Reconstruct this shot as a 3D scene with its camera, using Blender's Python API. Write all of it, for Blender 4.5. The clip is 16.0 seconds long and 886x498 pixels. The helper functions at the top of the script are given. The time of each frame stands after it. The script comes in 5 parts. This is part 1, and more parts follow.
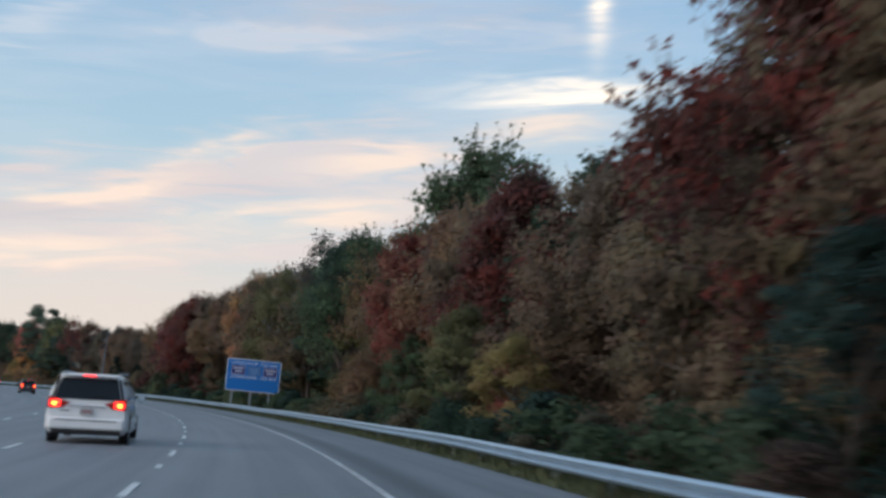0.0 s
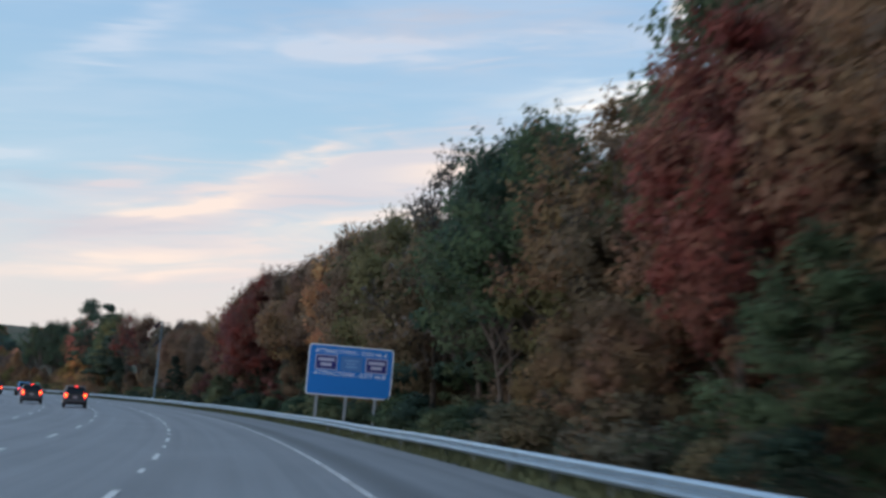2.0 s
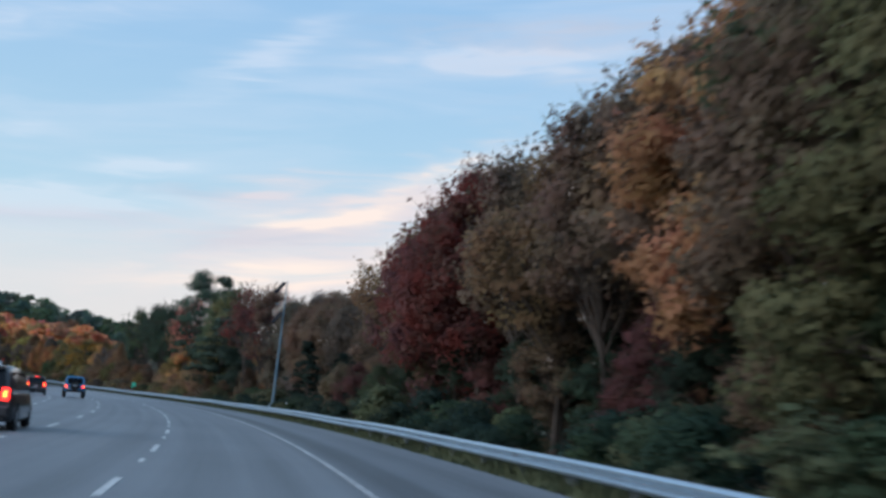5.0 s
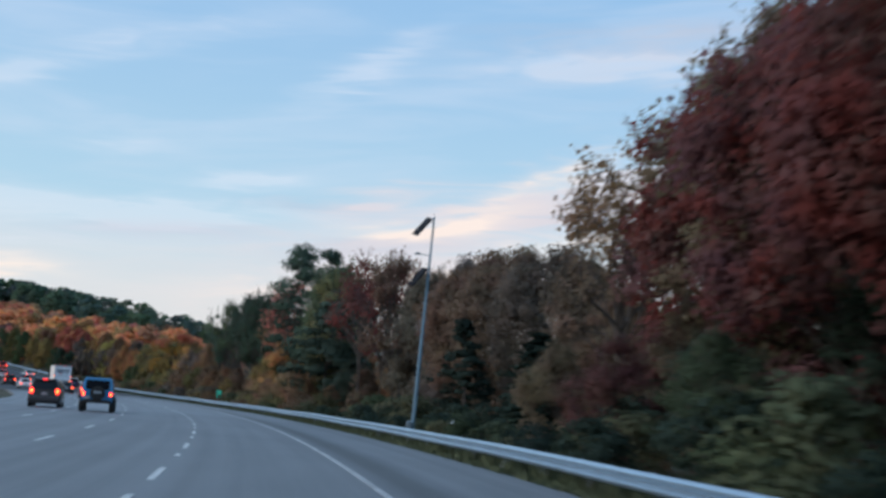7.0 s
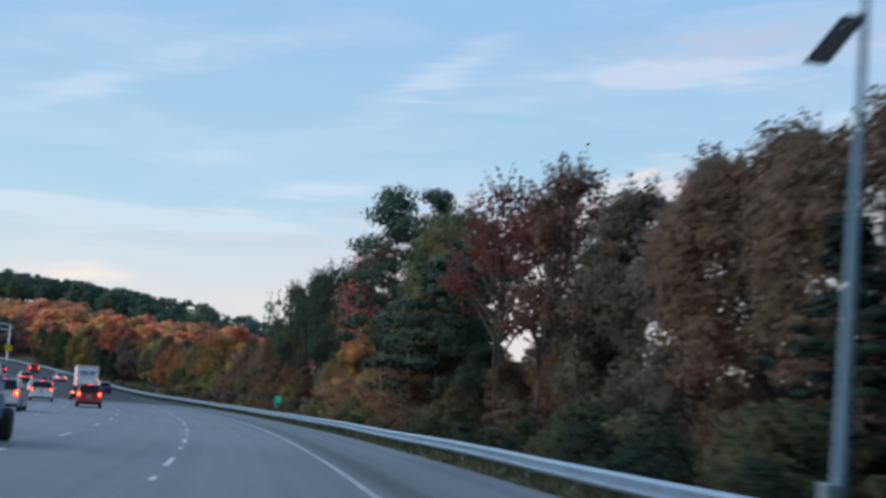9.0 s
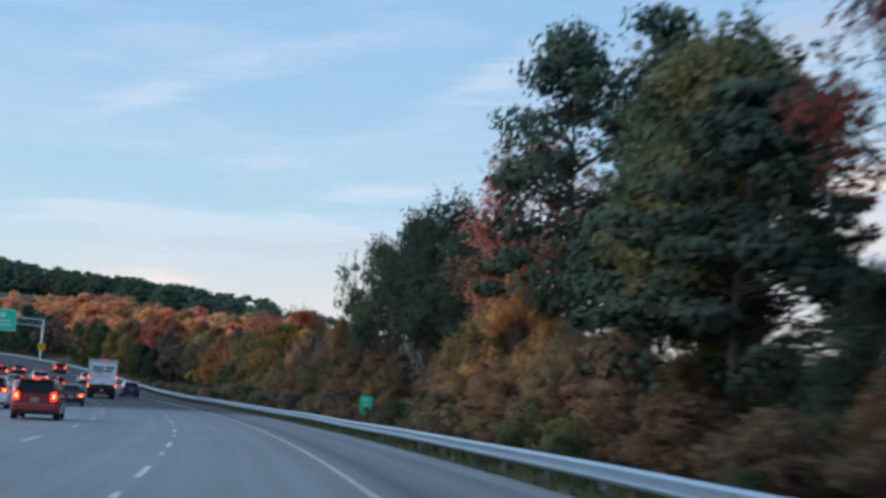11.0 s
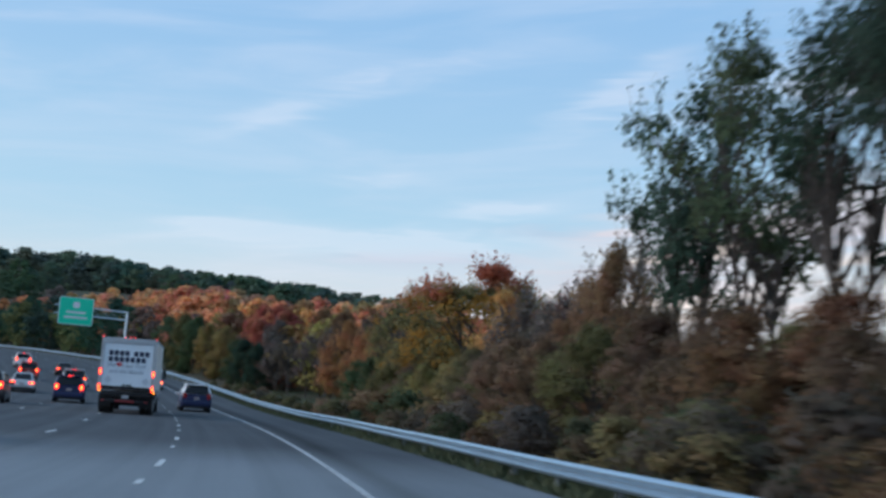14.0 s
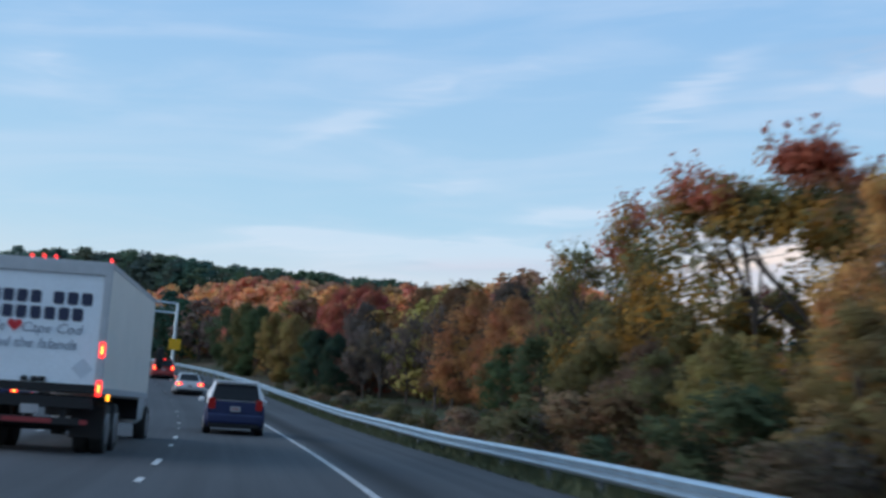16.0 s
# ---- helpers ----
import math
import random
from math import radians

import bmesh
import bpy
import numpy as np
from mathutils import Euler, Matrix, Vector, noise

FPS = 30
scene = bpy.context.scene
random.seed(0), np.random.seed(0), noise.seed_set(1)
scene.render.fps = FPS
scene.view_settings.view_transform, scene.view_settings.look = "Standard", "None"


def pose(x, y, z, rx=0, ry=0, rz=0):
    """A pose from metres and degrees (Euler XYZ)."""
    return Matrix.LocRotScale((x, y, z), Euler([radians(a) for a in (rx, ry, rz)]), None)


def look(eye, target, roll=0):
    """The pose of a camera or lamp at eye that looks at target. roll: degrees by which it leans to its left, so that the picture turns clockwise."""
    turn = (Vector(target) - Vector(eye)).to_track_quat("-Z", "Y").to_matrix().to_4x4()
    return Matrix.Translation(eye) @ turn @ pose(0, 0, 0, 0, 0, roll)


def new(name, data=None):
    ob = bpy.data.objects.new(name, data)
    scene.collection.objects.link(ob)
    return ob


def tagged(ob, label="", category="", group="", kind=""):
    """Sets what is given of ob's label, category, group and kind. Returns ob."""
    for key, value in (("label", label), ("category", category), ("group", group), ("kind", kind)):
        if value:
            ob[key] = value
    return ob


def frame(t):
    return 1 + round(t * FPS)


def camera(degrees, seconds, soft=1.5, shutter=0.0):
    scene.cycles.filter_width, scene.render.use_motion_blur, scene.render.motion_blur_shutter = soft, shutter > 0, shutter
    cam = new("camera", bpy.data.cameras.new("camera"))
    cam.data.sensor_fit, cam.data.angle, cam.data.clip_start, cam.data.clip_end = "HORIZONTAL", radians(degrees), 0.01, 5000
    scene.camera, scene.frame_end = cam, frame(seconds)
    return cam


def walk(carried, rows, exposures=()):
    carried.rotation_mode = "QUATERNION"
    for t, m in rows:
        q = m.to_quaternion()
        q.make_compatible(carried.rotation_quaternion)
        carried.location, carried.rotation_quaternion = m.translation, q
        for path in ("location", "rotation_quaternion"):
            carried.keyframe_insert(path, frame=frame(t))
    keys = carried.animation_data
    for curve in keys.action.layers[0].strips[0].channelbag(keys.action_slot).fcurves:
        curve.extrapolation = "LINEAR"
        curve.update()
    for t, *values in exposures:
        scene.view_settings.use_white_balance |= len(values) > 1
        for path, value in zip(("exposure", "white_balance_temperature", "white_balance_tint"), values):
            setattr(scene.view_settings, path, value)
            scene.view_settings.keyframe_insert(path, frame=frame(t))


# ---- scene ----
cam = camera(40.15, 16.0, soft=3.0, shutter=0.65)
PATH = [
    (0.0, pose(0.000, 0.000, 1.338, 96.902, -3.162, -9.712)),
    (0.5, pose(0.414, 11.911, 1.207, 97.036, -3.260, -8.700)),
    (1.0, pose(0.572, 23.692, 1.078, 97.069, -3.182, -7.655)),
    (1.5, pose(0.480, 35.337, 0.952, 97.069, -3.115, -6.611)),
    (2.0, pose(0.148, 46.841, 0.832, 97.037, -2.604, -5.639)),
    (2.5, pose(-0.415, 58.199, 0.718, 97.205, -3.077, -4.702)),
    (3.0, pose(-1.198, 69.408, 0.612, 97.291, -3.082, -3.862)),
    (3.5, pose(-2.191, 80.462, 0.517, 97.309, -3.853, -2.941)),
    (4.0, pose(-3.385, 91.360, 0.433, 97.228, -3.550, -1.600)),
    (4.5, pose(-4.772, 102.096, 0.363, 97.168, -3.791, -0.195)),
    (5.0, pose(-6.346, 112.669, 0.303, 97.247, -3.792, 1.056)),
    (5.5, pose(-8.110, 123.118, 0.254, 97.327, -3.793, 2.314)),
    (6.0, pose(-10.068, 133.480, 0.213, 97.406, -3.795, 3.566)),
    (6.5, pose(-12.215, 143.754, 0.178, 97.331, -3.312, 5.066)),
    (7.0, pose(-14.542, 153.938, 0.148, 97.363, -3.523, 6.075)),
    (7.5, pose(-17.038, 164.029, 0.120, 97.257, -3.064, 7.143)),
    (8.0, pose(-19.692, 174.029, 0.093, 97.473, -3.408, 7.939)),
    (8.5, pose(-22.488, 183.938, 0.066, 97.548, -3.650, 8.558)),
    (9.0, pose(-25.418, 193.755, 0.039, 97.572, -3.644, 9.262)),
    (9.5, pose(-28.474, 203.482, 0.012, 97.596, -3.638, 9.946)),
    (10.0, pose(-31.652, 213.117, -0.013, 97.620, -3.633, 10.625)),
    (10.5, pose(-34.946, 222.642, -0.036, 97.509, -3.367, 11.343)),
    (11.0, pose(-38.349, 232.038, -0.056, 97.451, -3.005, 12.268)),
    (11.5, pose(-41.861, 241.303, -0.071, 97.595, -3.247, 13.252)),
    (12.0, pose(-45.485, 250.434, -0.082, 97.688, -3.453, 14.337)),
    (12.5, pose(-49.220, 259.429, -0.086, 97.702, -3.281, 15.302)),
    (13.0, pose(-53.071, 268.282, -0.084, 97.865, -3.566, 16.218)),
    (13.5, pose(-57.036, 276.992, -0.073, 97.773, -3.478, 17.180)),
    (14.0, pose(-61.115, 285.555, -0.052, 97.896, -3.762, 17.963)),
    (14.5, pose(-65.301, 293.972, -0.020, 97.884, -3.448, 18.670)),
    (15.0, pose(-69.587, 302.244, 0.025, 97.813, -3.774, 19.351)),
    (15.5, pose(-73.962, 310.372, 0.084, 97.906, -3.754, 20.463)),
    (16.0, pose(-78.415, 318.362, 0.159, 97.999, -3.464, 21.303)),
]
walk(cam, PATH, exposures=[(0.0, 0.0, 7050, 10), (2.0, 0.04, 6750, 10), (4.0, 0.09, 6500, 9), (8.0, 0.06, 6420, 8), (12.0, 0.07, 6330, 8), (16.0, 0.05, 6220, 8)])

# ---- world, sun ----
world = bpy.data.worlds.new("dusk_sky")
scene.world = world
world.use_nodes = True
WN, WL = world.node_tree.nodes, world.node_tree.links
WN.clear()


def wmath(op, a, b=None, clamp=False):
    n = WN.new("ShaderNodeMath")
    n.operation, n.use_clamp = op, clamp
    for i, v in enumerate((a, b)):
        if v is None:
            continue
        if isinstance(v, (int, float)):
            n.inputs[i].default_value = v
        else:
            WL.new(v, n.inputs[i])
    return n.outputs[0]


def wmix(fac, a, b):
    n = WN.new("ShaderNodeMix")
    n.data_type = "RGBA"
    for sock, v in ((n.inputs[0], fac), (n.inputs[6], a), (n.inputs[7], b)):
        if isinstance(v, (int, float)):
            sock.default_value = v
        elif isinstance(v, tuple):
            sock.default_value = (*v, 1)
        else:
            WL.new(v, sock)
    return n.outputs[2]


SKY_STRENGTH = 0.12
SUN_ELEVATION, SUN_AZIMUTH = radians(24), radians(-115)      # azimuth clockwise from +y
sky = WN.new("ShaderNodeTexSky")
sky.sky_type, sky.sun_disc = "NISHITA", False
sky.sun_elevation, sky.sun_rotation = SUN_ELEVATION, SUN_AZIMUTH
sky.air_density, sky.dust_density, sky.ozone_density = 1.0, 0.6, 2.5
coord = WN.new("ShaderNodeTexCoord")
sep = WN.new("ShaderNodeSeparateXYZ")
WL.new(coord.outputs["Generated"], sep.inputs[0])
AZ = wmath("MULTIPLY", wmath("ARCTAN2", sep.outputs[0], sep.outputs[1]), 180 / math.pi)
EL = wmath("MULTIPLY", wmath("ARCSINE", sep.outputs[2]), 180 / math.pi)
# wisps: noise stretched along the azimuth, bent a little by a second noise
comb = WN.new("ShaderNodeCombineXYZ")
WL.new(wmath("MULTIPLY", AZ, 0.035), comb.inputs[0])
WL.new(wmath("ADD", wmath("MULTIPLY", EL, 0.24), wmath("MULTIPLY", AZ, -0.016)), comb.inputs[1])
wisp = WN.new("ShaderNodeTexNoise")
wisp.inputs["Scale"].default_value, wisp.inputs["Detail"].default_value = 1.9, 6
wisp.inputs["Roughness"].default_value, wisp.inputs["Distortion"].default_value = 0.55, 0.6
WL.new(comb.outputs[0], wisp.inputs["Vector"])
fine = WN.new("ShaderNodeTexNoise")
fine.inputs["Scale"].default_value, fine.inputs["Detail"].default_value = 4.5, 2
fine.inputs["Distortion"].default_value = 1.2
WL.new(comb.outputs[0], fine.inputs["Vector"])
WOBBLE = wmath("SUBTRACT", fine.outputs[0], 0.5)


def ramp(value, low, high):
    n = WN.new("ShaderNodeMapRange")
    n.interpolation_type = "SMOOTHSTEP"
    WL.new(value, n.inputs[0])
    n.inputs[1].default_value, n.inputs[2].default_value = low, high
    return n.outputs[0]


torn = WN.new("ShaderNodeTexNoise")
torn.inputs["Scale"].default_value, torn.inputs["Detail"].default_value = 3.2, 5
torn.inputs["Roughness"].default_value, torn.inputs["Distortion"].default_value = 0.6, 0.9
WL.new(comb.outputs[0], torn.inputs["Vector"])
TORN = wmath("ADD", 0.35, wmath("MULTIPLY", ramp(torn.outputs[0], 0.33, 0.62), 0.8))


def streak(az, el, half_width, half_height, slope=4.0, wobble=3.4):
    """A soft wisp of cloud round a direction: 1 in its middle, 0 outside."""
    da = wmath("ADD", AZ, -az)
    de = wmath("SUBTRACT", wmath("ADD", EL, -el), wmath("MULTIPLY", da, math.tan(radians(slope))))
    de = wmath("ADD", de, wmath("MULTIPLY", WOBBLE, wobble * half_height))
    a = wmath("POWER", wmath("ABSOLUTE", wmath("MULTIPLY", da, 1 / half_width)), 2)
    e = wmath("POWER", wmath("ABSOLUTE", wmath("MULTIPLY", de, 1 / half_height)), 2)
    return wmath("MULTIPLY", wmath("POWER", 2.718, wmath("MULTIPLY", wmath("ADD", a, e), -1)), TORN)


def total(masks):
    out = masks[0]
    for m in masks[1:]:
        out = wmath("ADD", out, m)
    return wmath("MINIMUM", out, 1.0)


LOW = ramp(EL, 13.0, 2.0)
blue = wmix(ramp(EL, 22, 4), (2.75, 4.7, 7.2), (4.2, 6.0, 7.1))
clear = wmix(0.82, sky.outputs[0], blue)
WARM = ramp(AZ, -34.0, -4.0)
haze = wmix(wmath("MULTIPLY", ramp(EL, 9.5, 2.5), wmath("ADD", wmath("MULTIPLY", WARM, 0.25), 0.62)), clear, (6.9, 6.2, 6.0))
cover = wmath("MULTIPLY", ramp(wisp.outputs[0], 0.38, 0.78), ramp(EL, 1.0, 6.0))
veil = wmix(wmath("MULTIPLY", cover, 0.34), haze, wmix(LOW, (5.6, 6.2, 7.4), (7.0, 6.3, 6.1)))
grey = total([streak(-5.7, 8.6, 5.0, 0.6, 16), streak(-0.9, 9.2, 3.6, 0.45, 5), streak(-9.2, 7.3, 4.0, 0.5, 7), streak(-12.0, 8.9, 3.4, 0.36, 0),
              streak(6.4, 17.2, 9, 1.2, 3), streak(-19.5, 7.2, 5, 0.4, 4)])
veil = wmix(wmath("MULTIPLY", grey, 0.6), veil, (4.3, 4.6, 5.6))
white = total([streak(-0.2, 16.2, 6.0, 0.6, 2), streak(2.2, 16.2, 3.2, 0.5, 1), streak(-10.6, 15.5, 3.2, 0.8, 31), streak(-15.0, 10.1, 1.6, 0.32, 6), streak(-16.2, 9.9, 2.6, 0.36, 4),
               streak(-22.6, 7.3, 6.5, 0.85, 3), streak(-28.1, 8.1, 3.6, 0.4, 3), streak(-18.7, 8.0, 7.0, 0.6, 5), streak(-21.5, 11.0, 2.2, 0.4), streak(-20.9, 15.9, 5, 0.6, 14),
               streak(-40.8, 14.4, 1.7, 1.2, -15), streak(-26.8, 7.8, 6.0, 0.55, 3), streak(11, 17, 8, 0.6, 3), streak(-27.0, 13.5, 3.0, 0.5, 20)])
veil = wmix(wmath("MULTIPLY", white, 0.29), veil, (7.4, 7.3, 7.9))
bank = total([streak(-1.0, 10.0, 6.0, 1.15, 17), streak(-6.6, 8.9, 5.2, 0.95, 12), streak(4.7, 10.9, 5.0, 1.2, 6), streak(-4, 6.2, 13, 1.5, 3.5), streak(9, 9.5, 8, 1.8, 6), streak(-10.5, 9.2, 2.2, 0.7, 12)])
veil = wmix(wmath("MULTIPLY", bank, 0.62), veil, (6.9, 5.95, 6.1))
peach = total([streak(2.9, 7.9, 5.2, 0.62, 11), streak(6.4, 10.9, 3.4, 0.66, 7), streak(13.9, 12.8, 3.2, 0.7, 8), streak(-1.5, 7.6, 2.0, 0.45, 10), streak(-7.1, 8.25, 2.1, 0.34, 4), streak(-8.2, 8.0, 2.8, 0.32, 2),
               streak(-9.6, 5.4, 6.0, 0.55, 5), streak(-26.5, 5.0, 2.4, 0.4, -2), streak(-2.2, 10.6, 2.8, 0.55, 20), streak(-6.0, 8.6, 3.2, 0.4, 12)])
veil = wmix(wmath("MULTIPLY", peach, 0.66), veil, (9.0, 7.4, 6.4))
bright = total([streak(15.0, 14.5, 4.6, 0.6, 5), streak(16.3, 19.2, 0.5, 2.3, 0, 0.3)])
veil = wmix(bright, veil, (10.5, 9.6, 8.8))
ground_bounce = wmix(ramp(EL, -0.5, -3.0), veil, (0.7, 0.75, 0.8))
back = WN.new("ShaderNodeBackground")
back.inputs["Strength"].default_value = SKY_STRENGTH
WL.new(ground_bounce, back.inputs["Color"])
out = WN.new("ShaderNodeOutputWorld")
WL.new(back.outputs[0], out.inputs["Surface"])

sun = new("sun", bpy.data.lights.new("sun", "SUN"))
sun.data.energy, sun.data.angle, sun.data.color = 1.5, radians(50), (1.0, 0.90, 0.84)
sun.matrix_world = look((0, 0, 60), (-math.sin(SUN_AZIMUTH) * math.cos(SUN_ELEVATION), -math.cos(SUN_AZIMUTH) * math.cos(SUN_ELEVATION), 60 - math.sin(SUN_ELEVATION)))

# ---- materials ----


def material(name):
    m = bpy.data.materials.new(name)
    m.use_nodes = True
    return m, m.node_tree.nodes, m.node_tree.links, m.node_tree.nodes["Principled BSDF"]


def plain(name, colour, rough=0.5, metal=0.0, grain=0.12, scale=6.0, bump=0.0, coat=0.0):
    """A surface of one colour with fine and coarse variation."""
    m, n, l, p = material(name)
    tc = n.new("ShaderNodeTexCoord")
    a, b = n.new("ShaderNodeTexNoise"), n.new("ShaderNodeTexNoise")
    a.inputs["Scale"].default_value, a.inputs["Detail"].default_value = scale, 6
    b.inputs["Scale"].default_value, b.inputs["Detail"].default_value = scale * 9, 3
    l.new(tc.outputs["Object"], a.inputs["Vector"]), l.new(tc.outputs["Object"], b.inputs["Vector"])
    add = n.new("ShaderNodeMath")
    l.new(a.outputs[0], add.inputs[0]), l.new(b.outputs[0], add.inputs[1])
    r = n.new("ShaderNodeMapRange")
    l.new(add.outputs[0], r.inputs[0])
    r.inputs[1].default_value, r.inputs[2].default_value = 0.6, 1.4
    r.inputs[3].default_value, r.inputs[4].default_value = 1 - grain, 1 + grain
    mul = n.new("ShaderNodeVectorMath")
    mul.operation = "SCALE"
    mul.inputs[0].default_value = colour
    l.new(r.outputs[0], mul.inputs["Scale"])
    l.new(mul.outputs[0], p.inputs["Base Color"])
    p.inputs["Roughness"].default_value, p.inputs["Metallic"].default_value = rough, metal
    p.inputs["Coat Weight"].default_value = coat
    if bump:
        bn = n.new("ShaderNodeBump")
        bn.inputs["Strength"].default_value, bn.inputs["Distance"].default_value = bump, 0.02
        l.new(add.outputs[0], bn.inputs["Height"]), l.new(bn.outputs[0], p.inputs["Normal"])
    return m


def glow(name, colour, strength):
    m, n, l, p = material(name)
    p.inputs["Base Color"].default_value = (*colour, 1)
    p.inputs["Emission Color"].default_value = (*colour, 1)
    p.inputs["Emission Strength"].default_value = strength
    p.inputs["Roughness"].default_value = 0.2
    return m


def foliage(name, second=None, mix=0.52, brown=0.25, painted=False, top=None):
    """Leaves in the object's own colour, each one a little different, light shining through."""
    m, n, l, p = material(name)
    n.remove(p)
    info, geo, tc = n.new("ShaderNodeObjectInfo"), n.new("ShaderNodeNewGeometry"), n.new("ShaderNodeTexCoord")
    noise_a = n.new("ShaderNodeTexNoise")
    noise_a.inputs["Scale"].default_value, noise_a.inputs["Detail"].default_value = 0.55, 3
    l.new(tc.outputs["Object"], noise_a.inputs["Vector"])
    hsv = n.new("ShaderNodeHueSaturation")
    if painted:
        own = n.new("ShaderNodeAttribute")
        own.attribute_name = "hazed_leaf_colour"
        l.new(own.outputs["Color"], hsv.inputs["Color"])
    else:
        l.new(info.outputs["Color"], hsv.inputs["Color"])

    def spread(sock, low, high, a=0.0, b=1.0):
        r = n.new("ShaderNodeMapRange")
        l.new(sock, r.inputs[0])
        r.inputs[1].default_value, r.inputs[2].default_value, r.inputs[3].default_value, r.inputs[4].default_value = a, b, low, high
        return r.outputs[0]

    l.new(spread(noise_a.outputs[0], 0.478, 0.535, 0.3, 0.7), hsv.inputs["Hue"])
    tone = n.new("ShaderNodeTexNoise")
    tone.inputs["Scale"].default_value, tone.inputs["Detail"].default_value = 0.8, 3
    l.new(tc.outputs["Object"], tone.inputs["Vector"])
    both = n.new("ShaderNodeMath")
    both.operation = "MULTIPLY"
    l.new(spread(geo.outputs["Random Per Island"], 0.92, 1.08), both.inputs[0])
    l.new(spread(tone.outputs[0], 0.76, 1.24, 0.32, 0.68), both.inputs[1])
    l.new(both.outputs[0], hsv.inputs["Value"])
    colour = hsv.outputs[0]
    for other, low, high in (((0.075, 0.05, 0.03), 0.55, 0.72), (second, 0.46, 0.60)):
        if other is None:
            continue
        patch = n.new("ShaderNodeTexNoise")
        patch.inputs["Scale"].default_value, patch.inputs["Detail"].default_value = (0.9 if other is second else 1.6), 4
        shift = n.new("ShaderNodeVectorMath")
        shift.inputs[1].default_value = (17.0, 5.0, 31.0) if other is second else (3.0, 9.0, 2.0)
        l.new(tc.outputs["Object"], shift.inputs[0]), l.new(shift.outputs[0], patch.inputs["Vector"])
        mixer = n.new("ShaderNodeMix")
        mixer.data_type = "RGBA"
        l.new(spread(patch.outputs[0], 0, (1.0 if other is second else brown), low, high), mixer.inputs[0])
        l.new(colour, mixer.inputs[6])
        mixer.inputs[7].default_value = (*other, 1)
        colour = mixer.outputs[2]
    if top:
        # the crown turns from its top down, in uneven patches
        split, add, patch = n.new("ShaderNodeSeparateXYZ"), n.new("ShaderNodeMath"), n.new("ShaderNodeTexNoise")
        patch.inputs["Scale"].default_value, patch.inputs["Detail"].default_value = 0.5, 3
        add.operation, add.inputs[2].default_value = "MULTIPLY_ADD", 0.0
        l.new(tc.outputs["Object"], split.inputs[0]), l.new(tc.outputs["Object"], patch.inputs["Vector"])
        l.new(patch.outputs[0], add.inputs[0]), l.new(split.outputs[2], add.inputs[2])
        add.inputs[1].default_value = 9.0
        mixer = n.new("ShaderNodeMix")
        mixer.data_type = "RGBA"
        l.new(spread(add.outputs[0], 0, 0.72, 12.7, 14.2), mixer.inputs[0]), l.new(colour, mixer.inputs[6])
        mixer.inputs[7].default_value = (*top, 1)
        colour = mixer.outputs[2]
    d, t, s = n.new("ShaderNodeBsdfDiffuse"), n.new("ShaderNodeBsdfTranslucent"), n.new("ShaderNodeMixShader")
    l.new(colour, d.inputs["Color"]), l.new(colour, t.inputs["Color"])
    s.inputs[0].default_value = mix
    l.new(d.outputs[0], s.inputs[1]), l.new(t.outputs[0], s.inputs[2])
    l.new(s.outputs[0], n["Material Output"].inputs["Surface"])
    return m


LEAVES = foliage("leaves")
LEAVES_RED = foliage("leaves_turning_red", second=(0.21, 0.062, 0.055))
# leaves of the distant woods, with haze painted into their colour
HAZED_LEAVES = foliage("hazed_far_leaves", mix=0.3, painted=True)
LEAVES_MAPLE = foliage("leaves_of_a_turning_maple", second=(0.46, 0.25, 0.06), top=(0.60, 0.15, 0.12))
NEEDLES = foliage("needles", mix=0.12, brown=0.08)
BARK = plain("bark", (0.075, 0.062, 0.055), 0.9, grain=0.45, scale=3.0, bump=0.6)
STEEL = plain("galvanised_steel", (0.44, 0.55, 0.64), 0.34, 0.8, grain=0.16, scale=2.0)
POLE_BLUE = plain("bluish_galvanised_pole", (0.13, 0.22, 0.29), 0.6, 0.2, grain=0.15, scale=2.0)
STEEL_DULL = plain("weathered_steel", (0.30, 0.33, 0.36), 0.6, 0.6, grain=0.2, scale=3.0)
PALE_WOOD = plain("weathered_post", (0.30, 0.30, 0.29), 0.85, grain=0.3)
PAINT_WHITE = plain("road_paint", (0.52, 0.54, 0.55), 0.75, grain=0.45, scale=3.0)
PAINT_WORN = plain("worn_edge_line_paint", (0.36, 0.38, 0.40), 0.8, grain=0.7, scale=2.2)
GRASS = plain("grass_blades", (0.075, 0.09, 0.045), 0.9, grain=0.5, scale=0.8)
BLUE_SIGN = plain("blue_sign_sheeting", (0.0, 0.15, 0.50), 0.85, grain=0.06)
GREEN_SIGN = plain("green_sign_sheeting", (0.012, 0.64, 0.40), 0.6, grain=0.1)
MARK_GREEN = plain("worn_sign_marking", (0.22, 0.74, 0.55), 0.6, grain=0.1)
YELLOW_SIGN = plain("yellow_sign_sheeting", (0.80, 0.42, 0.01), 0.4, grain=0.06)
SIGN_WHITE = plain("white_sheeting", (0.68, 0.72, 0.76), 0.45, grain=0.06)
LOGO_GREY = plain("logo_grey", (0.36, 0.38, 0.52), 0.6, grain=0.2)
PALE_BAR = plain("pale_blue_bar", (0.12, 0.26, 0.50), 0.6, grain=0.2)
NAVY = plain("navy_panel", (0.006, 0.012, 0.14), 0.8, grain=0.1)
PALE_BLUE = plain("faded_panel", (0.05, 0.16, 0.40), 0.5, grain=0.1)
BLACK = plain("black_plastic", (0.010, 0.010, 0.012), 0.75, grain=0.2)
RUBBER = plain("tyre_rubber", (0.02, 0.02, 0.02), 0.85, grain=0.2)
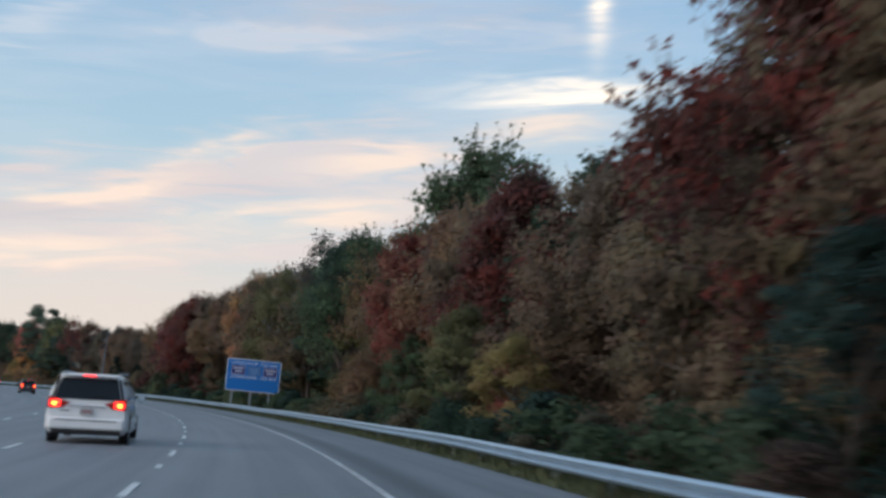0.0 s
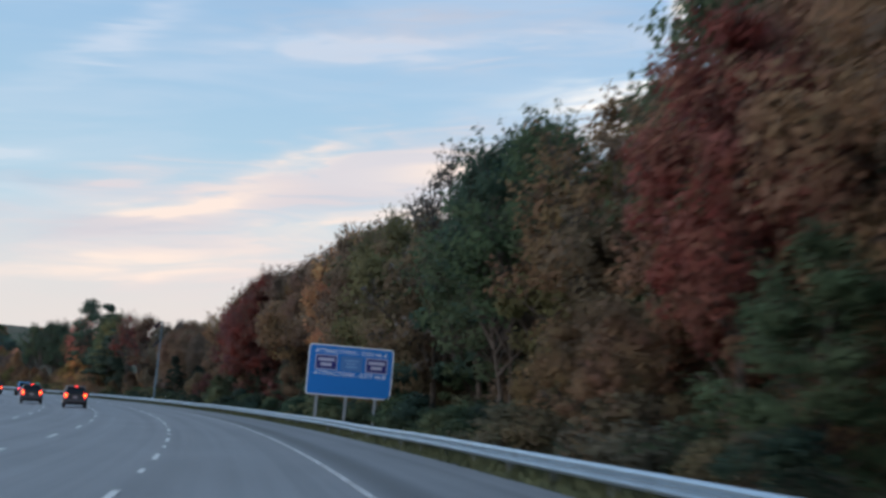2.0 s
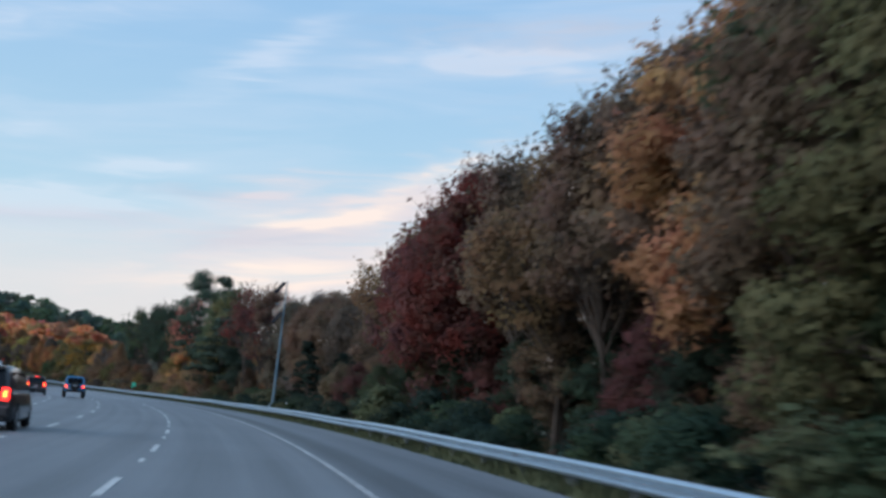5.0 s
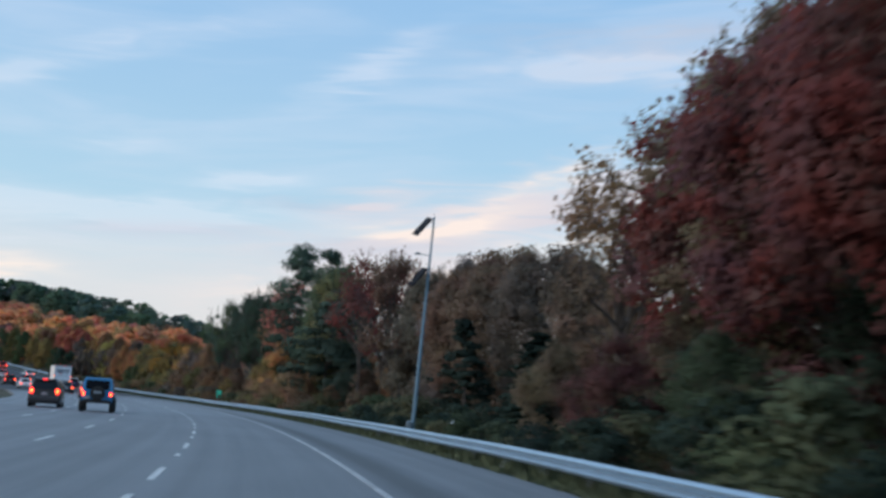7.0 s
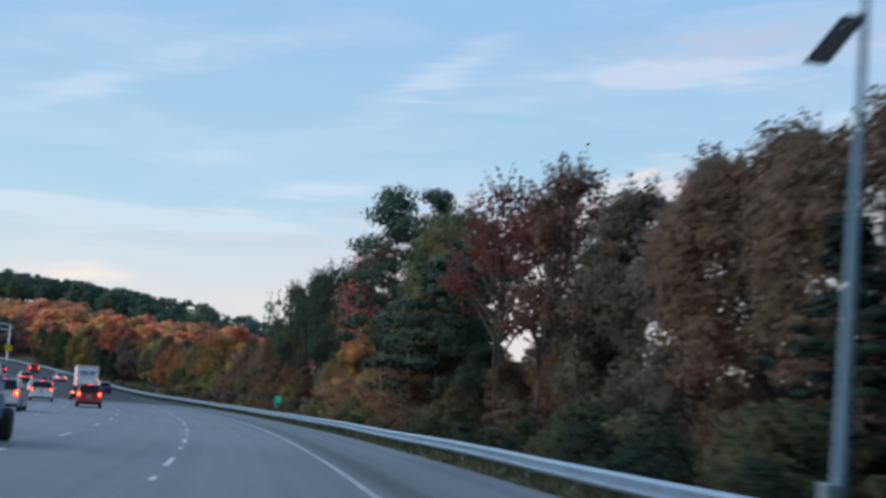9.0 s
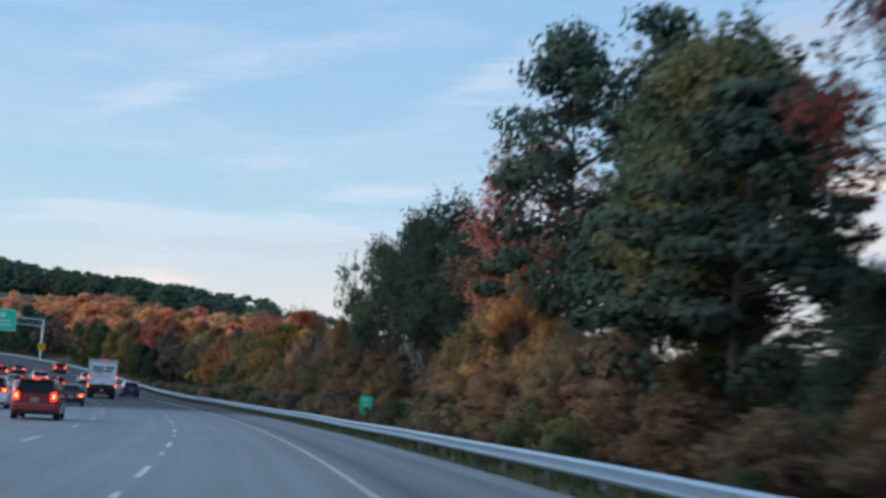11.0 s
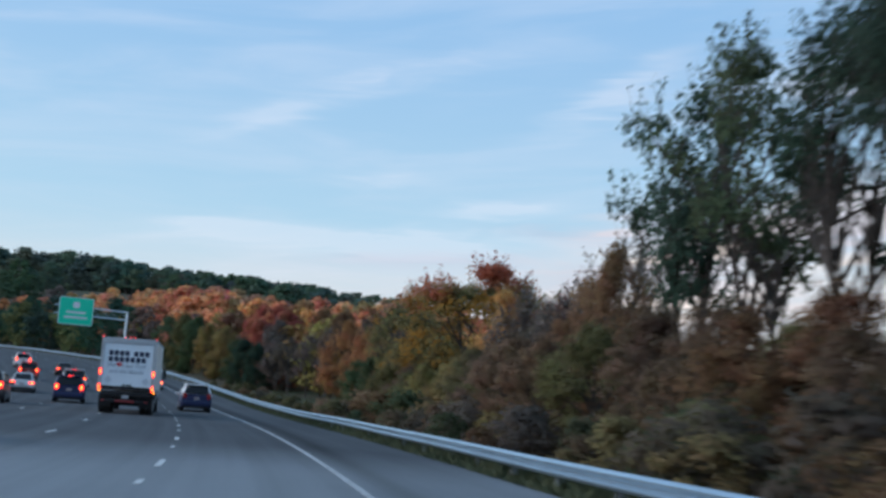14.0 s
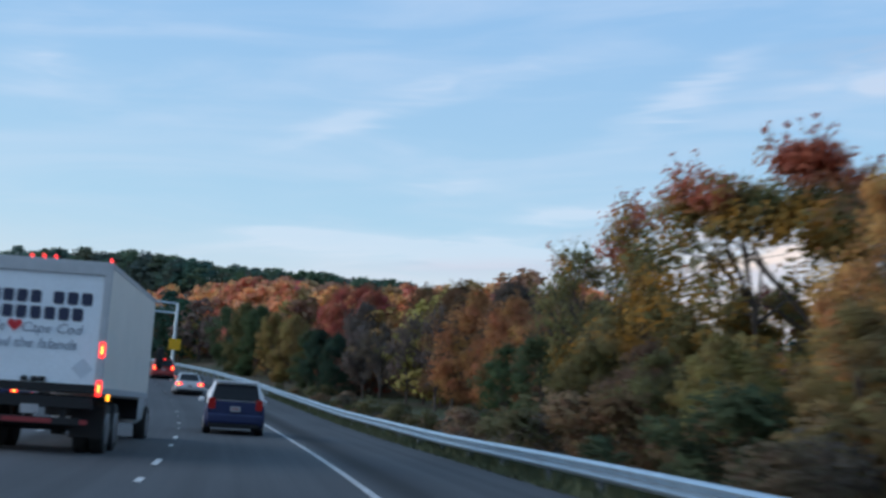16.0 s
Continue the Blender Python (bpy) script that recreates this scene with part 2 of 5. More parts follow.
RIM = plain("alloy_rim", (0.35, 0.36, 0.38), 0.35, 0.8)
CHROME = plain("chrome", (0.6, 0.6, 0.62), 0.15, 1.0, grain=0.03)
GLASS = plain("tinted_glass", (0.010, 0.012, 0.016), 0.08, 0.0, grain=0.1)
GLASS.node_tree.nodes["Principled BSDF"].inputs["Specular IOR Level"].default_value = 0.22
SOLAR = plain("solar_cells", (0.006, 0.007, 0.012), 0.95, 0.0, grain=0.2, scale=4)
CAR_WHITE = plain("white_car_paint", (0.72, 0.73, 0.75), 0.28, grain=0.03, coat=0.6)
CAR_BLUE = plain("blue_car_paint", (0.01, 0.19, 0.42), 0.3, grain=0.04, coat=0.6)
CAR_NAVY = plain("navy_car_paint", (0.006, 0.014, 0.07), 0.5, grain=0.05, coat=0.1)
CAR_DARK = plain("dark_car_paint", (0.03, 0.025, 0.028), 0.3, grain=0.05, coat=0.6)
CAR_RED = plain("red_car_paint", (0.25, 0.02, 0.02), 0.3, grain=0.05, coat=0.6)
CAR_SILVER = plain("silver_car_paint", (0.48, 0.49, 0.51), 0.3, 0.4, grain=0.04, coat=0.6)
BOX_WHITE = plain("truck_box_white", (0.74, 0.79, 0.85), 0.45, grain=0.08, scale=1.5)
BOX_SIDE = plain("truck_side_panel", (0.80, 0.75, 0.70), 0.5, grain=0.06, scale=1.2)
BOX_FRAME = plain("truck_frame_grey", (0.42, 0.44, 0.47), 0.5, grain=0.12)
LETTER = plain("dark_blue_lettering", (0.012, 0.02, 0.06), 0.5)
SCRIPT = plain("grey_lettering", (0.20, 0.23, 0.30), 0.5)
HEART = plain("red_heart", (0.55, 0.02, 0.03), 0.45)
FAINT = plain("faint_marking", (0.56, 0.61, 0.68), 0.5)
PLATE = plain("licence_plate", (0.34, 0.34, 0.36), 0.5)
PLATE_RED = plain("plate_marking", (0.30, 0.12, 0.12), 0.5)
TAPE_RED = plain("red_reflective_tape", (0.24, 0.02, 0.025), 0.5)
LAMP_RED = glow("tail_lamp", (1.0, 0.025, 0.02), 3.2)
LAMP_HOT = glow("brake_lamp_core", (1.0, 0.40, 0.06), 4.0)
LAMP_DIM = glow("marker_lamp", (1.0, 0.03, 0.03), 1.6)
LAMP_AMBER = glow("amber_lamp", (1.0, 0.35, 0.02), 3.0)
LENS_RED = plain("red_lens", (0.35, 0.012, 0.012), 0.2, grain=0.05)


def asphalt():
    m, n, l, p = material("asphalt")
    uv = n.new("ShaderNodeUVMap")
    parts = n.new("ShaderNodeSeparateXYZ")
    l.new(uv.outputs[0], parts.inputs[0])

    def noise_on(sx, sy, detail, scale):
        v = n.new("ShaderNodeVectorMath")
        v.operation = "MULTIPLY"
        v.inputs[1].default_value = (sx, sy, 1)
        l.new(uv.outputs[0], v.inputs[0])
        t = n.new("ShaderNodeTexNoise")
        t.inputs["Scale"].default_value, t.inputs["Detail"].default_value = scale, detail
        l.new(v.outputs[0], t.inputs["Vector"])
        return t.outputs[0]

    def calc(op, a, b):
        q = n.new("ShaderNodeMath")
        q.operation = op
        for i, v in enumerate((a, b)):
            if isinstance(v, (int, float)):
                q.inputs[i].default_value = v
            else:
                l.new(v, q.inputs[i])
        return q.outputs[0]

    streaks = noise_on(1.6, 0.012, 4, 1.0)
    blotch = noise_on(0.35, 0.12, 5, 1.0)
    grit = noise_on(40, 40, 2, 1.0)
    # wheel tracks, a lane 3.66 wide
    track = calc("COSINE", calc("MULTIPLY", parts.outputs[0], 2 * math.pi / 1.83), 0)
    seam = calc("POWER", 2.718, calc("MULTIPLY", calc("POWER", calc("ABSOLUTE", calc("MULTIPLY", calc("ADD", parts.outputs[0], -2.55), 1.9), 0), 2.0), -1))
    v = calc("ADD", 1.0, calc("MULTIPLY", calc("SUBTRACT", streaks, 0.5), 1.0))
    v = calc("ADD", v, calc("MULTIPLY", calc("SUBTRACT", blotch, 0.5), 0.5))
    v = calc("ADD", v, calc("MULTIPLY", calc("SUBTRACT", grit, 0.5), 0.35))
    v = calc("ADD", v, calc("MULTIPLY", track, 0.035))
    v = calc("MULTIPLY", v, calc("SUBTRACT", 1.0, calc("MULTIPLY", seam, 0.5)))
    # two stretches along the road: a lighter one, then a darker, rougher one
    for a, b, share in ((226.0, 242.0, 0.25), (316.0, 332.0, -0.45)):
        r = n.new("ShaderNodeMapRange")
        r.interpolation_type = "SMOOTHSTEP"
        l.new(parts.outputs[1], r.inputs[0])
        r.inputs[1].default_value, r.inputs[2].default_value = a, b
        f = r.outputs[0]
        if share > 0:
            end = n.new("ShaderNodeMapRange")
            end.interpolation_type = "SMOOTHSTEP"
            l.new(parts.outputs[1], end.inputs[0])
            end.inputs[1].default_value, end.inputs[2].default_value = 322.0, 290.0
            f = calc("MULTIPLY", f, end.outputs[0])
        v = calc("MULTIPLY", v, calc("ADD", 1.0, calc("MULTIPLY", f, share)))
    mul = n.new("ShaderNodeVectorMath")
    mul.operation = "SCALE"
    mul.inputs[0].default_value = (0.136, 0.15, 0.168)
    l.new(v, mul.inputs["Scale"]), l.new(mul.outputs[0], p.inputs["Base Color"])
    l.new(calc("ADD", 0.62, calc("MULTIPLY", f, 0.3)), p.inputs["Roughness"])
    l.new(calc("SUBTRACT", 0.5, calc("MULTIPLY", f, 0.4)), p.inputs["Specular IOR Level"])
    bn = n.new("ShaderNodeBump")
    bn.inputs["Strength"].default_value, bn.inputs["Distance"].default_value = 0.35, 0.01
    l.new(grit, bn.inputs["Height"]), l.new(bn.outputs[0], p.inputs["Normal"])
    return m


def earth():
    m, n, l, p = material("grassy_ground")
    tc = n.new("ShaderNodeTexCoord")
    a, b = n.new("ShaderNodeTexNoise"), n.new("ShaderNodeTexNoise")
    a.inputs["Scale"].default_value, a.inputs["Detail"].default_value = 0.12, 8
    b.inputs["Scale"].default_value, b.inputs["Detail"].default_value = 2.5, 6
    l.new(tc.outputs["Object"], a.inputs["Vector"]), l.new(tc.outputs["Object"], b.inputs["Vector"])
    one = n.new("ShaderNodeMix")
    one.data_type = "RGBA"
    one.inputs[6].default_value, one.inputs[7].default_value = (0.055, 0.07, 0.025, 1), (0.10, 0.075, 0.045, 1)
    r = n.new("ShaderNodeMapRange")
    r.inputs[1].default_value, r.inputs[2].default_value = 0.4, 0.62
    l.new(a.outputs[0], r.inputs[0]), l.new(r.outputs[0], one.inputs[0])
    two = n.new("ShaderNodeMix")
    two.data_type, two.blend_type = "RGBA", "MULTIPLY"
    two.inputs[0].default_value = 0.7
    l.new(one.outputs[2], two.inputs[6]), l.new(b.outputs["Color"], two.inputs[7])
    l.new(two.outputs[2], p.inputs["Base Color"])
    p.inputs["Roughness"].default_value = 0.95
    bn = n.new("ShaderNodeBump")
    bn.inputs["Strength"].default_value, bn.inputs["Distance"].default_value = 0.8, 0.1
    l.new(b.outputs[0], bn.inputs["Height"]), l.new(bn.outputs[0], p.inputs["Normal"])
    return m


ASPHALT, EARTH = asphalt(), earth()

# ---- the road's line: s metres along it, lat metres to the right of the camera's lane middle ----
STEP = 20.0
HEADING = [-0.0455, -0.0094, 0.0269, 0.0629, 0.0984, 0.1339, 0.1703, 0.2070, 0.2420, 0.2736, 0.3023, 0.3304, 0.3596,
           0.3913, 0.4259, 0.4621, 0.4965, 0.5278, 0.5585, 0.5907, 0.6242, 0.6574, 0.6904, 0.7234, 0.7564, 0.7894]
LEVEL_S = [-150, 0, 20, 40, 60, 80, 100, 120, 160, 200, 240, 280, 300, 320, 340, 360, 375, 390, 410, 434, 460, 500, 560, 640, 720, 900]
LEVEL_Z = [1.6, 0, -0.22, -0.43, -0.64, -0.82, -0.96, -1.07, -1.20, -1.31, -1.40, -1.42, -1.37, -1.27, -1.10, -0.88, -0.65, -0.25, 0.65, 2.0, 3.4, 5.4, 8.0, 11.0, 13.0, 15]
RS = np.arange(-150.0, 900.0, 1.0)
RH = np.interp(RS, np.arange(len(HEADING)) * STEP, HEADING)
RH = np.where(RS < 0, HEADING[0] + 0.0018 * RS, RH)
RH = np.where(RS > 500, HEADING[-1] + 0.00155 * (RS - 500), RH)
RX = np.concatenate([[0], np.cumsum(-np.sin((RH[1:] + RH[:-1]) / 2))])
RY = np.concatenate([[0], np.cumsum(np.cos((RH[1:] + RH[:-1]) / 2))])
RX, RY = RX - RX[150], RY - RY[150]
RZ = np.interp(RS, LEVEL_S, LEVEL_Z)
RZ = np.convolve(np.pad(RZ, 8, mode="edge"), np.ones(17) / 17, mode="valid")


def heading(s):
    return float(np.interp(s, RS, RH))


def level(s):
    return float(np.interp(s, RS, RZ))


def spot(s, lat, up=0.0):
    """The place at s along the road and lat to the right, up over the road's level there."""
    h = heading(s)
    return Vector((float(np.interp(s, RS, RX)) + lat * math.cos(h), float(np.interp(s, RS, RY)) + lat * math.sin(h), level(s) + up))


def smooth(a, b, v):
    q = np.clip((v - a) / (b - a), 0, 1)
    return q * q * (3 - 2 * q)


def terrain(s, lat):
    """The ground's height over the datum at road coordinates (arrays)."""
    s, lat = np.asarray(s, float), np.asarray(lat, float)
    base = np.interp(s, RS, RZ)
    side = np.where(lat > 0, lat, -lat - 10.5)
    under = -0.45 + 0.32 * smooth(3.6, 5.9, side) - 0.35 * smooth(7.0, 11.0, side) * smooth(0, 1, lat)
    hill = smooth(480, 720, s) * smooth(5, 85, lat) * 21 + smooth(400, 520, s) * smooth(10, 40, lat) * 2.0
    lumps = 0.25 * np.sin(lat * 0.31 + s * 0.05) * np.sin(s * 0.11) * smooth(8, 14, side)
    return base + under + hill + lumps


def ground_at(s, lat):
    return float(terrain(s, lat))


def stand(s, lat, turn=0.0, size=1.0, up=0.0):
    """The pose of a thing that stands on the ground there, turned from the road's direction."""
    p = spot(s, lat)
    return Matrix.Translation((p.x, p.y, ground_at(s, lat) + up)) @ Matrix.Rotation(heading(s) + radians(turn), 4, "Z") @ Matrix.Diagonal((size, size, size, 1))


# ---- mesh helpers ----


def mesh_of(name, verts, faces, mat, smooth_faces=False):
    me = bpy.data.meshes.new(name)
    me.from_pydata([tuple(v) for v in verts], [], faces)
    for one in (mat if isinstance(mat, (list, tuple)) else [mat]):
        me.materials.append(one)
    if smooth_faces:
        me.polygons.foreach_set("use_smooth", [True] * len(me.polygons))
    me.update()
    return me


def part(name, bm, mat, parent, label=""):
    """Links a bmesh or a mesh as one mesh object under a thing."""
    if isinstance(bm, bmesh.types.BMesh):
        me = bpy.data.meshes.new(name)
        bm.normal_update()
        bm.to_mesh(me)
        bm.free()
        me.materials.append(mat)
    else:
        me = bm
    ob = new(name, me)
    ob.parent = parent
    return tagged(ob, label)


def thing(name, label, category, m, group="", kind=""):
    ob = new(name)
    ob.empty_display_size = 0.2
    ob.matrix_basis = m
    return tagged(ob, label, category, group, kind)


def box(cx, cy, cz, sx, sy, sz, bevel=0.0, segments=2, bm=None):
    bm = bm or bmesh.new()
    r = bmesh.ops.create_cube(bm, size=1.0, matrix=Matrix.Translation((cx, cy, cz)) @ Matrix.Diagonal((sx, sy, sz, 1)))
    if bevel:
        edges = {e for v in r["verts"] for e in v.link_edges}
        bmesh.ops.bevel(bm, geom=list(edges), offset=bevel, segments=segments, affect="EDGES", profile=0.5)
    return bm


def rod(a, b, r0, r1=None, sides=10, bm=None):
    bm = bm or bmesh.new()
    a, b = Vector(a), Vector(b)
    m = Matrix.Translation((a + b) / 2) @ (b - a).to_track_quat("Z", "Y").to_matrix().to_4x4()
    bmesh.ops.create_cone(bm, cap_ends=True, segments=sides, radius1=r0, radius2=r0 if r1 is None else r1, depth=(b - a).length, matrix=m)
    return bm


def slab(points, thick, axis=(0, 1, 0), bm=None):
    """A flat outline of points, given a thickness along axis."""
    bm = bm or bmesh.new()
    ax = Vector(axis) * thick
    a = [bm.verts.new(p) for p in points]
    b = [bm.verts.new(Vector(p) + ax) for p in points]
    n = len(points)
    bm.faces.new(a)
    bm.faces.new(list(reversed(b)))
    for i in range(n):
        bm.faces.new((a[(i + 1) % n], a[i], b[i], b[(i + 1) % n]))
    bmesh.ops.recalc_face_normals(bm, faces=bm.faces)
    return bm


def rounded(cx, cz, w, h, r, y, n=4):
    """Outline of a rounded rectangle in the x-z plane."""
    out = []
    for qx, qz, a0 in ((1, 1, 0), (-1, 1, 90), (-1, -1, 180), (1, -1, 270)):
        for i in range(n + 1):
            a = radians(a0 + 90 * i / n)
            out.append((cx + qx * (w / 2 - r) + r * math.cos(a), y, cz + qz * (h / 2 - r) + r * math.sin(a)))
    return out


# ---- ground, one sheet to the horizon ----
def build_ground():
    def lines(lo, hi, step):
        mid = list(np.arange(lo, hi, step))
        far = [20, 45, 80, 130, 200, 320, 520, 850, 1400, 2300, 3600]
        return np.array([lo - f for f in reversed(far)] + mid + [hi + f for f in far])
    gx, gy = lines(-420, 90, 3.0), lines(-60, 720, 3.0)
    X, Y = np.meshgrid(gx, gy, indexing="ij")
    px, py = X.ravel(), Y.ravel()
    best, index = np.full(px.shape, 1e18), np.zeros(px.shape, int)
    for k in range(0, len(RS), 3):
        d = (px - RX[k]) ** 2 + (py - RY[k]) ** 2
        hit = d < best
        best[hit], index[hit] = d[hit], k
    rx, ry = px - RX[index], py - RY[index]
    lat = rx * np.cos(RH[index]) + ry * np.sin(RH[index])
    along = -rx * np.sin(RH[index]) + ry * np.cos(RH[index])
    dist = np.sqrt(best)
    lat = np.where(np.abs(along) > 6, np.sign(lat) * dist, lat)
    z = terrain(RS[index] + np.clip(along, -3, 3), lat)
    z = z - 3.0 * smooth(900, 2500, dist)
    nx, ny = len(gx), len(gy)
    verts = np.stack([px, py, z], 1)
    i, j = np.meshgrid(np.arange(nx - 1), np.arange(ny - 1), indexing="ij")
    a = (i * ny + j).ravel()
    faces = np.stack([a, a + ny, a + ny + 1, a + 1], 1)
    me = mesh_of("ground", verts.tolist(), faces.tolist(), EARTH, True)
    return tagged(new("ground", me), "grassy autumn ground beside the highway", "ground", kind="structure")


build_ground()


def fall(lat):
    """The shoulder's slope away from the edge line."""
    return 0.03 * max(0.0, lat - 1.95)


def ribbon(name, lats, s0, s1, step, mat, up=0.0):
    """A strip along the road with its lateral lines, thick at both edges, with u = lat and v = s."""
    ss = np.arange(s0, s1 + 0.01, step)
    verts, faces, uvs = [], [], []
    full = [(lats[0], up - 0.3)] + [(v, up - fall(v)) for v in lats] + [(lats[-1], up - 0.3 - fall(lats[-1]))]
    for s in ss:
        for v, u in full:
            p = spot(s, v, u)
            verts.append(p)
            uvs.append((v, s))
    k = len(full)
    for i in range(len(ss) - 1):
        for j in range(k - 1):
            faces.append((i * k + j, i * k + j + 1, (i + 1) * k + j + 1, (i + 1) * k + j))
    me = mesh_of(name, verts, faces, mat)
    layer = me.uv_layers.new(name="UVMap")
    for loop in me.loops:
        layer.data[loop.index].uv = uvs[loop.vertex_index]
    return me


road = tagged(new("road", ribbon("road", [-14.5, -11, -7.3, -3.66, 0, 1.83, 1.95, 5.15, 5.95], -60, 760, 4, ASPHALT)), "worn grey asphalt of a four-lane highway", "road", kind="structure")

# lane dashes, ten feet long every forty feet, and short marks between them
def dash_mesh(length, width):
    bm = box(0, 0, 0.0035, width, length, 0.007, 0.002, 1)
    me = bpy.data.meshes.new("lane_dash")
    bm.to_mesh(me)
    bm.free()
    me.materials.append(PAINT_WHITE)
    return me


DASH, MARK = dash_mesh(3.05, 0.12), dash_mesh(1.0, 0.11)
# where the dashes of the first lane line lie, counted along the road, and how the line wanders in its lane
DASH_COUNT = [-4, 0, 2, 5, 8, 10, 15, 17, 20, 22, 23, 25, 26, 28, 29, 44]
DASH_S = [-28.0, 17.1, 39.5, 75.2, 108.8, 130.2, 187.3, 209.9, 246.7, 270.2, 282.8, 307.0, 319.2, 344.2, 355.6, 526.0]
LINE_S, LINE_LAT = [0, 130, 187, 210, 250, 300, 318, 600], [-1.85, -1.82, -1.63, -1.58, -1.70, -1.71, -1.50, -1.48]
for line in range(3):
    for k in range(-4, 44):
        for name, me, step in (("lane_dash", DASH, 0.0), ("lane_mark", MARK, 0.56)):
            if name == "lane_mark" and line:
                continue
            at = float(np.interp(k + step, DASH_COUNT, DASH_S))
            lat = float(np.interp(at, LINE_S, LINE_LAT)) - 3.5 * line
            ob = part(name, me, None, road)
            ob.matrix_basis = Matrix.Translation(spot(at, lat, 0.001)) @ Matrix.Rotation(heading(at), 4, "Z")


def line_strip(name, lat, width, s0, s1, label):
    ss = np.arange(s0, s1, 3.0)
    verts, faces = [], []
    for s in ss:
        for d, u in ((-width / 2, -0.01), (-width / 2, 0.006), (width / 2, 0.006), (width / 2, -0.01)):
            verts.append(spot(s, lat + d, u))
    for i in range(len(ss) - 1):
        for j in range(3):
            faces.append((i * 4 + j, i * 4 + j + 1, i * 4 + j + 5, i * 4 + j + 4))
    part(name, mesh_of(name, verts, faces, PAINT_WORN), None, road, label)


line_strip("edge_line", 1.86, 0.125, -40, 700, "solid white painted edge line")

# ---- guardrail ----
RAIL_LAT, RAIL_DROP = 6.2, -0.23
guardrail = thing("guardrail", "galvanised steel W-beam guardrail on posts beside the shoulder", "guardrail", Matrix.Identity(4))
PROFILE = [(0.0, 0.43), (-0.05, 0.44), (-0.090, 0.485), (-0.090, 0.515), (-0.04, 0.555), (0.0, 0.572), (0.0, 0.592), (-0.04, 0.612), (-0.090, 0.655), (-0.090, 0.685), (-0.05, 0.73), (0.0, 0.74)]


def rail_panel(s0, s1, proud):
    verts, faces = [], []
    ring = [(a - proud, b) for a, b in PROFILE] + [(a + 0.012, b) for a, b in reversed(PROFILE)]
    n = len(ring)
    cuts = (s0 - 0.12, (s0 + s1) / 2, s1 + 0.12)
    for s in cuts:
        for a, b in ring:
            verts.append(spot(s, RAIL_LAT + a, 0.43 + (b - 0.43) * 1.08 + RAIL_DROP + 0.02 * math.sin(s * 0.21) * math.sin(s * 0.047)))
    for i in range(len(cuts) - 1):
        for j in range(n):
            faces.append((i * n + j, i * n + (j + 1) % n, (i + 1) * n + (j + 1) % n, (i + 1) * n + j))
    faces += [tuple(range(n)), tuple(range(2 * n, 3 * n))]
    return mesh_of("rail_panel", verts, faces, STEEL)


def post_mesh():
    bm = box(0.0, 0, 0.10, 0.15, 0.012, 1.1)
    box(-0.07, 0, 0.10, 0.01, 0.11, 1.1, bm=bm)
    box(0.07, 0, 0.10, 0.01, 0.11, 1.1, bm=bm)
    box(-0.13, 0, 0.58, 0.11, 0.13, 0.34, 0.008, 1, bm=bm)
    me = bpy.data.meshes.new("guardrail_post")
    bm.to_mesh(me)
    bm.free()
    me.materials.append(STEEL_DULL)
    return me


POST = post_mesh()
for k in range(170):
    s = -20 + 3.81 * k
    part("rail_panel", rail_panel(s, s + 3.81, 0.004 * (k % 2)), None, guardrail)
    post = part("post", POST, None, guardrail)
    post.matrix_basis = Matrix.Translation(spot(s, RAIL_LAT + 0.21, RAIL_DROP)) @ Matrix.Rotation(heading(s), 4, "Z")

# ---- road signs and the solar pole ----


def text_mesh(words, size, mat):
    cu = bpy.data.curves.new("lettering", "FONT")
    cu.body, cu.size, cu.align_x, cu.align_y, cu.extrude, cu.resolution_u = words, size, "CENTER", "CENTER", 0.006, 2
    ob = bpy.data.objects.new("lettering", cu)
    scene.collection.objects.link(ob)
    bpy.context.view_layer.update()
    me = bpy.data.meshes.new_from_object(ob.evaluated_get(bpy.context.evaluated_depsgraph_get()))
    bpy.data.objects.remove(ob)
    me.materials.clear()
    me.materials.append(mat)
    me.transform(Matrix.Rotation(radians(90), 4, "X"))
    return me


def letters(words, size, mat, parent, place, lean=0.0):
    """The words as raised letters, each a part of its own."""
    me = text_mesh(words, size, mat)
    me.transform(Matrix.Translation(place) @ Matrix(((1, 0, lean, 0), (0, 1, 0, 0), (0, 0, 1, 0), (0, 0, 0, 1))))
    bm = bmesh.new()
    bm.from_mesh(me)
    bpy.data.meshes.remove(me)
    left = set(bm.verts)
    while left:
        seed = min(left, key=lambda v: v.index)
        island, todo = {seed}, [seed]
        while todo:
            for e in todo.pop().link_edges:
                for v in e.verts:
                    if v not in island:
                        island.add(v)
                        todo.append(v)
        left -= island
        order = sorted(island, key=lambda v: v.index)
        number = {v: i for i, v in enumerate(order)}
        faces = [tuple(number[v] for v in f.verts) for f in bm.faces if f.verts[0] in island]
        part("letter", mesh_of("letter", [v.co.copy() for v in order], faces, mat), None, parent)
    bm.free()


